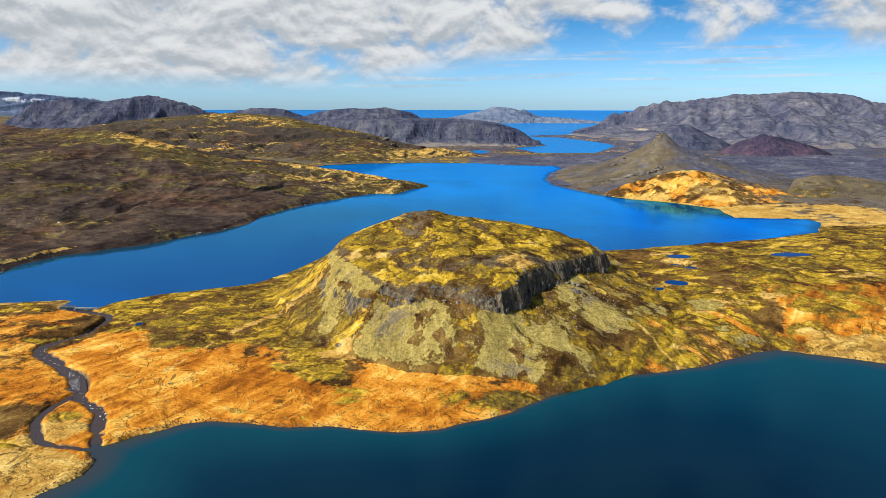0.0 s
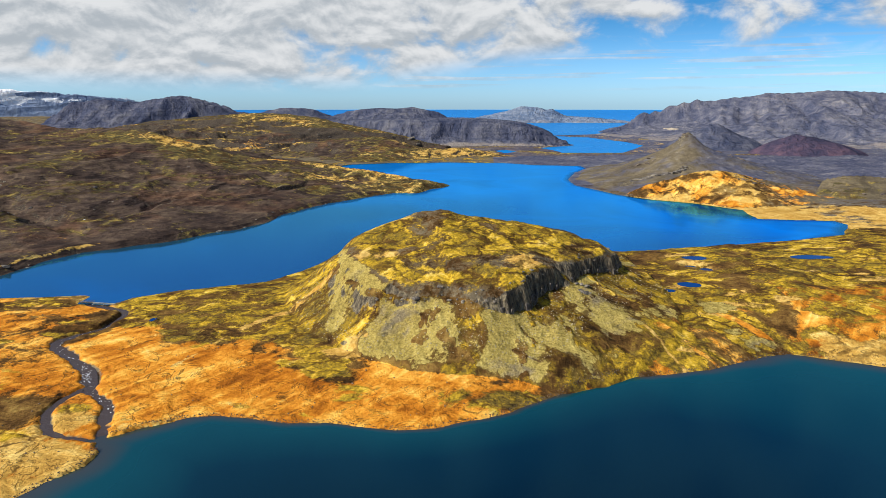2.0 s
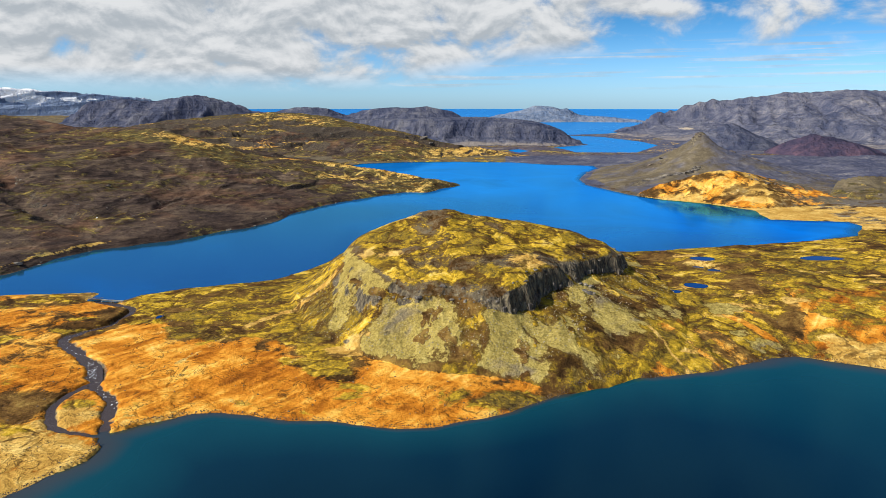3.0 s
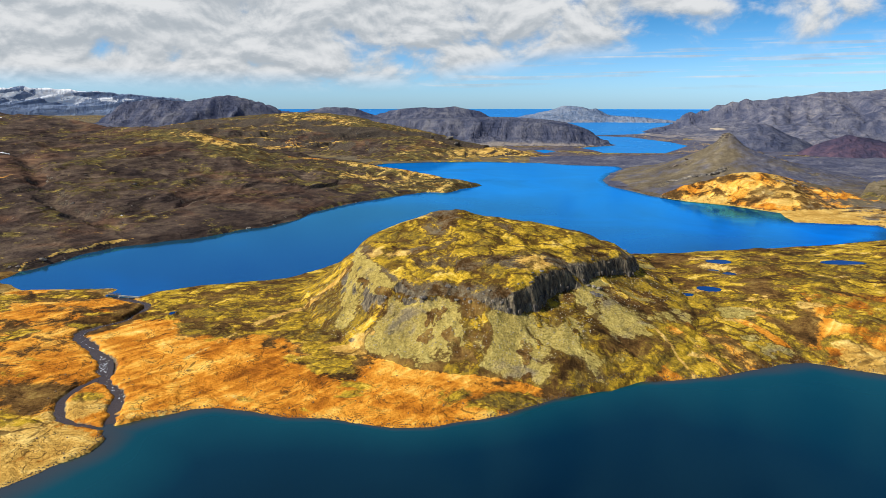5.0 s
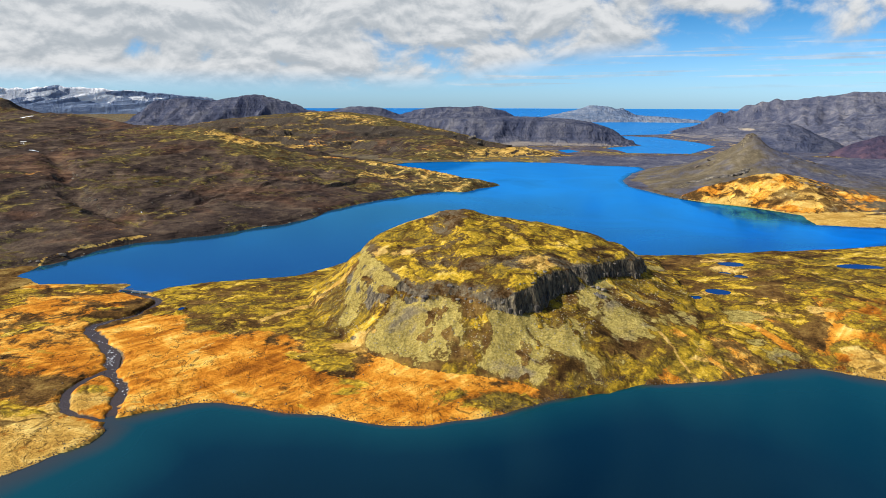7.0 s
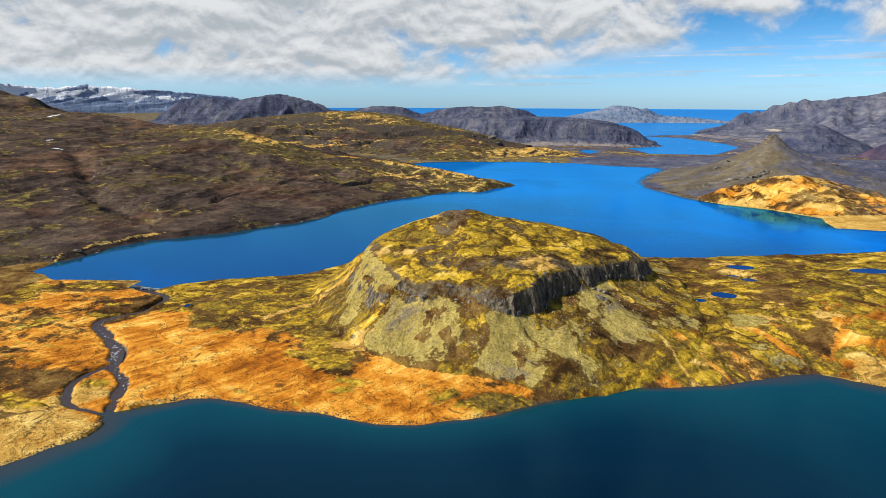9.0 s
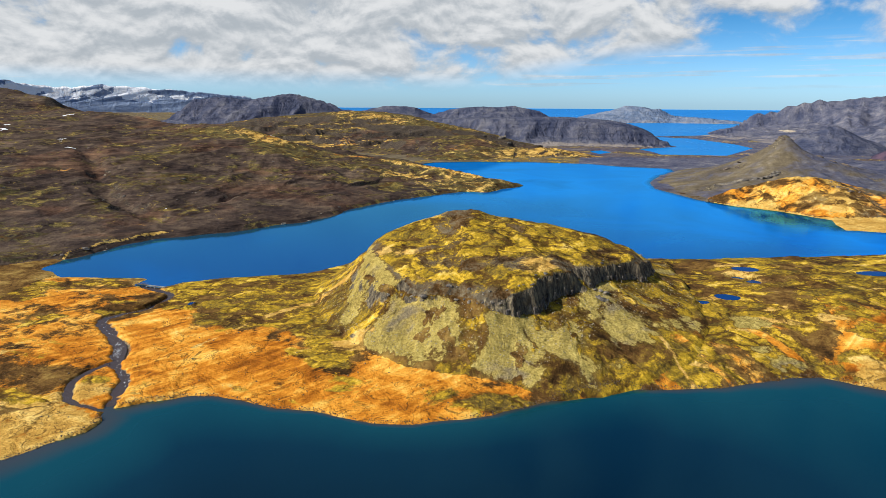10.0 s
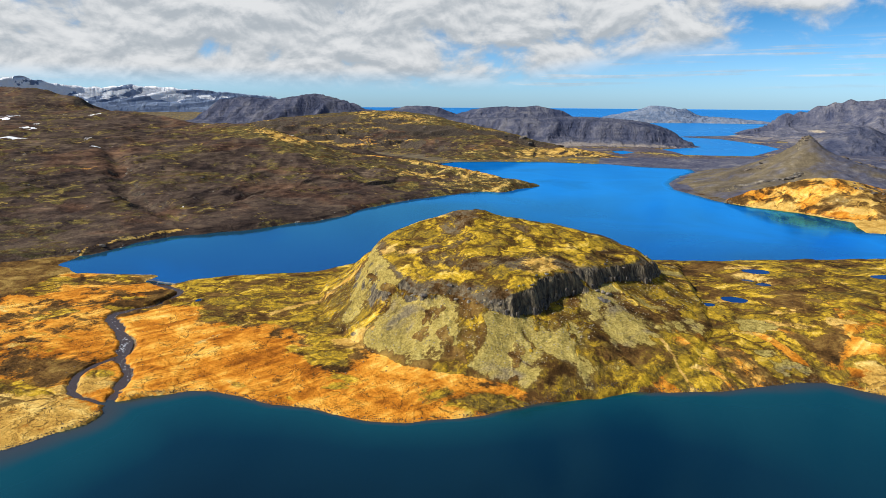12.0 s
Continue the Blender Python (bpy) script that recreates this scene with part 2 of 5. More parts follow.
def water_material(name, deep, mid, shallow, ripple=0.05, rough=0.07, shine=0.6, glint=(0.45, 0.75, 1.0), bottom=None, sway=0.35):
    """Still water: body colour by depth and painted reflection, the sky's mirror image over it by Fresnel, cat's-paws
    of wind.
    """
    mat, g, b = material(name)
    at = g.node("ShaderNodeTexCoord").outputs["Object"]
    body_tone = g.attr("body_tone")["Fac"]
    drift = g.noise(at, 0.006, 4, 0.55, 0.8)
    f = g.m("ADD", body_tone, g.m("MULTIPLY", g.m("SUBTRACT", drift, 0.5), sway))
    col = g.ramp(f, (0.0, shallow), (0.35, mid), (0.95, deep))
    if bottom:
        col = g.mix(g.m("MULTIPLY", g.m("SUBTRACT", 1.0, g.ss(body_tone, 0.0, 0.045)), 0.8), col, (*bottom, 1))
    g.link(col, b.inputs["Base Color"])
    b.inputs["Roughness"].default_value = 0.6
    b.inputs["Specular IOR Level"].default_value = 0.0
    bump = g.node("ShaderNodeBump", Strength=ripple, Distance=0.4)
    g.link(g.m("ADD", g.noise(at, 0.35, 4, 0.6), g.m("MULTIPLY", g.noise(at, 1.8, 2, 0.5), 0.4)), bump.inputs["Height"])
    gloss = g.node("ShaderNodeBsdfGlossy", Color=(*glint, 1))
    g.link(g.m("ADD", rough, g.m("MULTIPLY", g.ss(drift, 0.5, 0.75), 0.05)), gloss.inputs["Roughness"])
    g.link(bump.outputs[0], gloss.inputs["Normal"])
    edge = g.node("ShaderNodeFresnel", IOR=1.33)
    mixer = g.node("ShaderNodeMixShader")
    g.link(g.m("MULTIPLY", edge.outputs[0], shine), mixer.inputs[0])
    g.link(b.outputs[0], mixer.inputs[1])
    g.link(gloss.outputs[0], mixer.inputs[2])
    out = [n for n in mat.node_tree.nodes if n.type == "OUTPUT_MATERIAL"][0]
    g.link(mixer.outputs[0], out.inputs[0])
    return mat


def stone_material(name, low, mid, high, scale=1.2):
    mat, g, b = material(name)
    at = g.node("ShaderNodeTexCoord").outputs["Object"]
    tone = g.node("ShaderNodeObjectInfo").outputs["Random"]
    n = g.noise(at, scale, 5, 0.65)
    f = g.m("ADD", n, g.m("MULTIPLY", g.m("SUBTRACT", tone, 0.5), 0.22))
    g.link(g.ramp(f, (0.34, low), (0.5, mid), (0.68, high)), b.inputs["Base Color"])
    b.inputs["Roughness"].default_value = 0.9
    bump = g.node("ShaderNodeBump", Strength=0.6, Distance=0.25)
    g.link(n, bump.inputs["Height"])
    g.link(bump.outputs[0], b.inputs["Normal"])
    return mat


GOLD_MOSS = ((0.060, 0.041, 0.015), (0.135, 0.094, 0.022), (0.31, 0.202, 0.020), (0.55, 0.350, 0.026), (0.80, 0.59, 0.16))
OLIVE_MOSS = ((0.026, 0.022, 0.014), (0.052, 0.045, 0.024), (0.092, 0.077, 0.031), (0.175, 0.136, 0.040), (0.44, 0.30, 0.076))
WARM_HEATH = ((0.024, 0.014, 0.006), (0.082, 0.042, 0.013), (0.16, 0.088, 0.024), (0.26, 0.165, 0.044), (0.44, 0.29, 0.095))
# brown moor heath, darkened for the cloud shadow on the hillside
CLOUD_DARK_HEATH = ((0.013, 0.010, 0.010), (0.034, 0.024, 0.021), (0.070, 0.049, 0.037), (0.118, 0.086, 0.060), (0.21, 0.155, 0.105))
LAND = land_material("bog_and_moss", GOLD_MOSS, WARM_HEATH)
MOOR = land_material("moor_heath", OLIVE_MOSS, CLOUD_DARK_HEATH, 1.0)
# haze blue in the rock; the wide span holds cloud shade and sunlit spurs
GREY_MOUNTAIN = mountain_material("hazed_grey_mountain_rock", (0.060, 0.070, 0.118), (0.140, 0.142, 0.180), (0.31, 0.290, 0.285), streak=0.4)
DARK_MOUNTAIN = mountain_material("hazed_dark_mountain_rock", (0.030, 0.040, 0.080), (0.074, 0.082, 0.125), (0.17, 0.168, 0.190))
# island and snowy range: distance haze painted in as a stronger blue
HAZE_BLUE_MOUNTAIN = mountain_material("hazed_far_mountain_rock", (0.075, 0.12, 0.21), (0.14, 0.185, 0.27), (0.26, 0.29, 0.345))
HAZED_SNOW_MOUNTAIN = mountain_material("hazed_snowy_mountain_rock", (0.11, 0.16, 0.28), (0.17, 0.23, 0.35), (0.27, 0.33, 0.44))
RED_CINDER = mountain_material("red_cinder", (0.032, 0.034, 0.066), (0.076, 0.056, 0.090), (0.17, 0.100, 0.125), streak=0.4)
NEAR_WATER = water_material("near_lake_water", (0.0004, 0.0022, 0.007), (0.0008, 0.014, 0.028), (0.003, 0.046, 0.062), 0.05, 0.12, 0.13, (0.25, 0.80, 0.95), (0.045, 0.036, 0.030))
# azure body holds the sky's reflection; sway its clouds, shallow tone the dark shores
FAR_WATER = water_material("far_lake_water", (0.024, 0.092, 0.165), (0.0, 0.240, 0.90), (0.006, 0.030, 0.060), 0.08, 0.035, 0.62, (0.06, 0.40, 0.80), sway=0.8)
# deep tone paled to put haze over the open sea
SEA_WATER = water_material("sea_water", (0.020, 0.21, 0.58), (0.010, 0.19, 0.57), (0.0, 0.20, 0.60), 0.05, 0.25, 0.34, (0.35, 0.75, 1.0))
STREAM_WATER = water_material("stream_water", (0.04, 0.034, 0.036), (0.045, 0.037, 0.038), (0.055, 0.043, 0.042), 2.5, 0.15, 0.9, (0.8, 0.9, 1.0))
POND_WATER = water_material("pond_water", (0.001, 0.02, 0.12), (0.001, 0.022, 0.12), (0.002, 0.03, 0.14), 0.03, 0.07, 0.7)
BASALT = stone_material("basalt", (0.035, 0.031, 0.029), (0.115, 0.100, 0.085), (0.26, 0.225, 0.165))
SHORE_STONE = stone_material("shore_stone", (0.022, 0.016, 0.012), (0.085, 0.056, 0.034), (0.25, 0.17, 0.10), 2.0)
SCREE_STONE = stone_material("lichened_scree_stone", (0.10, 0.085, 0.060), (0.22, 0.19, 0.13), (0.38, 0.33, 0.22))
TIMBER = stone_material("weathered_timber", (0.05, 0.042, 0.035), (0.12, 0.10, 0.08), (0.24, 0.20, 0.16), 3.0)
CONCRETE = stone_material("stained_concrete", (0.12, 0.11, 0.10), (0.24, 0.225, 0.20), (0.38, 0.36, 0.32), 1.5)
WHITE_WATER = stone_material("white_water", (0.55, 0.60, 0.65), (0.75, 0.79, 0.82), (0.88, 0.90, 0.92), 1.5)
SNOW = stone_material("old_snow", (0.66, 0.71, 0.78), (0.80, 0.83, 0.87), (0.90, 0.92, 0.94), 0.15)

# ---- shape of the land ----
NEAR_LEVEL, FAR_LEVEL, SEA_LEVEL = 0.0, 4.5, -30.0
EYE = np.array((35.0, 2.0, 119.2))      # the middle of the flight
REACH, SQUEEZE = 2300.0, 2500.0         # past REACH metres the distance is drawn in, as in a diorama, to end at 4.8 km


def hash01(i, j, k):
    h = (i.astype(np.int64) * 374761393 + j.astype(np.int64) * 668265263 + k * 982451653) & 0x7FFFFFFF
    h = ((h ^ (h >> 13)) * 1274126177) & 0x7FFFFFFF
    return ((h ^ (h >> 16)) & 0xFFFF) / 65535.0


def value_noise(x, y, seed):
    i, j = np.floor(x), np.floor(y)
    u, v = x - i, y - j
    u, v = u * u * u * (u * (6 * u - 15) + 10), v * v * v * (v * (6 * v - 15) + 10)
    a, b = hash01(i, j, seed), hash01(i + 1, j, seed)
    c, d = hash01(i, j + 1, seed), hash01(i + 1, j + 1, seed)
    return a + (b - a) * u + (c - a) * v + (a - b - c + d) * u * v


def fbm(x, y, size, octaves=4, seed=0, gain=0.5):
    """Noise from -1 to 1, with features about size metres across."""
    total, amp, norm = 0.0, 1.0, 0.0
    px, py = x / size, y / size
    for o in range(octaves):
        total = total + amp * (2 * value_noise(px, py, seed * 17 + o) - 1)
        norm += amp
        amp *= gain
        px, py = 1.6 * px - 1.2 * py + 11.3, 1.2 * px + 1.6 * py - 7.1
    return total / norm


def ridged(x, y, size, octaves=4, seed=0):
    total, amp, norm = 0.0, 1.0, 0.0
    px, py = x / size, y / size
    for o in range(octaves):
        total = total + amp * (1 - np.abs(2 * value_noise(px, py, seed * 17 + o) - 1) * 1.6)
        norm += amp
        amp *= 0.5
        px, py = 1.6 * px - 1.2 * py + 5.3, 1.2 * px + 1.6 * py - 3.1
    return total / norm


def step(lo, hi, v):
    t = np.clip((v - lo) / (hi - lo), 0, 1)
    return t * t * (3 - 2 * t)


def to_line(x, y, line, closed=False):
    """Distance to a polyline, the values beyond x and y at its nearest place, and the length along it."""
    rows = np.array(line, float)
    if closed:
        rows = np.vstack((rows, rows[:1]))
    best = np.full(x.shape, 1e18)
    vals = [np.zeros(x.shape) for _ in range(rows.shape[1] - 2)]
    along = np.zeros(x.shape)
    run = 0.0
    for p, q in zip(rows[:-1], rows[1:]):
        dx, dy = q[0] - p[0], q[1] - p[1]
        size = dx * dx + dy * dy
        t = np.clip(((x - p[0]) * dx + (y - p[1]) * dy) / size, 0, 1)
        d = (x - p[0] - t * dx) ** 2 + (y - p[1] - t * dy) ** 2
        near = d < best
        best = np.where(near, d, best)
        for k, v in enumerate(vals):
            vals[k] = np.where(near, p[2 + k] + t * (q[2 + k] - p[2 + k]), v)
        along = np.where(near, run + t * math.sqrt(size), along)
        run += math.sqrt(size)
    return np.sqrt(best), vals, along


def inside(x, y, ring):
    odd = np.zeros(x.shape, bool)
    for (ax, ay, *_), (bx, by, *_) in zip(ring, ring[1:] + ring[:1]):
        if ay != by:
            odd ^= ((ay > y) != (by > y)) & (x < (bx - ax) * (y - ay) / (by - ay) + ax)
    return odd


def signed(x, y, ring):
    """Distance to a closed outline, positive outside it."""
    d = to_line(x, y, ring, True)[0]
    return np.where(inside(x, y, ring), -d, d)


NEAR_LAKE = [(-134, 166), (-125, 182), (-119, 190), (-120, 198), (-127, 206), (-121, 210), (-112, 218), (-102, 225), (-91, 228),
             (-77, 226), (-61, 224), (-46, 226), (-33, 223), (-18, 221), (-3, 223), (14, 232), (30, 244), (46, 256), (60, 268),
             (77, 276), (95, 279), (117, 286), (134, 296), (150, 304), (162, 308), (175, 302), (190, 297), (204, 292),
             (300, 262), (420, 120), (400, -250), (150, -450), (-200, -400), (-330, -150), (-230, 60)]
FAR_LAKE_SOUTH = [(-301, 366), (-284, 356), (-266, 360), (-236, 367), (-226, 366), (-224, 352), (-205, 350), (-197, 367), (-181, 381),
                  (-155, 392), (-129, 406), (-114, 435), (-100, 485), (-40, 500), (30, 495), (112, 495), (160, 514), (200, 530),
                  (290, 570), (335, 594), (365, 643), (363, 666), (339, 667), (291, 674), (292, 700), (296, 730), (265, 772),
                  (215, 808), (187, 843), (143, 944), (141, 1017), (165, 1120), (195, 1200)]
FAR_LAKE_NORTH = [(193, 1247), (103, 1267), (50, 1302), (-63, 1310), (-173, 1290), (-248, 1250), (-270, 1200), (-230, 1150),
                  (-160, 1060), (-90, 975), (-52, 926), (-94, 862), (-146, 816), (-189, 757), (-199, 695), (-221, 616),
                  (-251, 560), (-281, 519), (-305, 490), (-320, 450), (-323, 405), (-315, 371)]
FAR_LAKE = FAR_LAKE_SOUTH + FAR_LAKE_NORTH
COAST = [(-9000, -9000), (9000, -9000), (9000, 4000), (2600, 3900), (1200, 4300), (669, 3519), (518, 3330), (335, 3215), (335, 3165),
         (482, 3050), (509, 2932), (578, 2672), (594, 2452), (520, 2261), (442, 2073), (344, 2068), (255, 2064), (232, 2192), (200, 2300),
         (331, 2439), (345, 2480), (200, 2900), (-300, 3600), (-1100, 5000), (-2500, 7000), (-9000, 12000)]
LAGOON = [(34, 2139), (82, 2196), (123, 2091), (75, 1991)]
STREAM = [(-220, 354, 3.0), (-213, 349, 3.0), (-202, 345, 3.2), (-190, 339, 3.6), (-185, 329, 3.6), (-187, 313, 3.4), (-198, 298, 4.0), (-194, 286, 5.0),
          (-175, 273, 5.2), (-163, 260, 5.4), (-155, 247, 6.0), (-146, 239, 5.0), (-136, 232, 5.0), (-130, 217, 5.2), (-123, 204, 7.5)]
RAVINE = [(-720, 870, 5.0), (-600, 760, 8.0), (-500, 655, 9.0), (-434, 585, 9.0), (-375, 552, 8.0), (-336, 530, 5.0), (-312, 512, 1.5)]
STREAM_ARM = [(-156, 247, 4.0), (-159, 236, 3.2), (-157, 223, 3.0), (-145, 209, 3.2), (-127, 205, 4.0)]
POOLS = [(134, 379, 6.5, 5.5, 14.6), (119, 367, 3.6, 3.0, 14.2), (156, 418, 4.5, 5.0, 14.3), (148, 424, 3.6, 3.4, 14.6),
         (156, 441, 7.5, 6.0, 16.6), (236, 446, 14.0, 6.0, 17.0), (-164, 322, 1.4, 2.6, 6.0)]



def rounded(line, parts=5):
    """The line as a smooth curve through the same places."""
    rows = [np.array(r, float) for r in line]
    rows = [2 * rows[0] - rows[1]] + rows + [2 * rows[-1] - rows[-2]]
    out = []
    for a, b, c, d in zip(rows, rows[1:], rows[2:], rows[3:]):
        for k in range(parts):
            t = k / parts
            out.append(tuple(0.5 * (2 * b + (c - a) * t + (2 * a - 5 * b + 4 * c - d) * t * t + (3 * b - a - 3 * c + d) * t ** 3)))
    return out + [tuple(rows[-2])]


FLOW, FLOW_ARM = rounded(STREAM), rounded(STREAM_ARM)

# the rocky hill: outline of its scree, rim of its crags (with the heights of rim and crag foot), and its crest
HILL_FOOT = [(-100, 350), (-82, 316), (-61, 295), (-38, 277), (-19, 265), (5, 265), (28, 262), (50, 257), (66, 261), (84, 278),
             (105, 301), (117, 330), (118, 362), (114, 400), (112, 450), (60, 480), (0, 488), (-60, 470), (-100, 425), (-112, 385)]
HILL_RIM = [(-74, 368, 33, 30), (-68, 347, 34, 29), (-58, 327, 33.5, 26), (-44, 313, 31.5, 24.5), (-31, 305, 30, 24.5), (-18, 300, 29.2, 24.3),
            (-4, 302, 29.4, 24.5), (10, 299, 29.2, 23.5), (24, 299, 30.5, 22.0), (34, 307, 33.5, 21.5), (39, 320, 36.5, 23.5), (50, 334, 37.2, 28),
            (58, 341, 36.6, 29), (72, 355, 36, 28), (86, 364, 34.5, 25), (94, 384, 30, 25), (88, 415, 28, 24), (50, 440, 30, 26),
            (0, 446, 32, 28), (-45, 432, 34, 30), (-70, 400, 34, 30)]
HILL_CREST = [(-55, 372, 45.5), (-40, 382, 49.5), (-24, 391, 54.5), (-14, 393, 55.3), (-2, 391, 52.5), (31, 389, 48.6), (58, 386, 43.5),
              (72, 385, 40.0)]

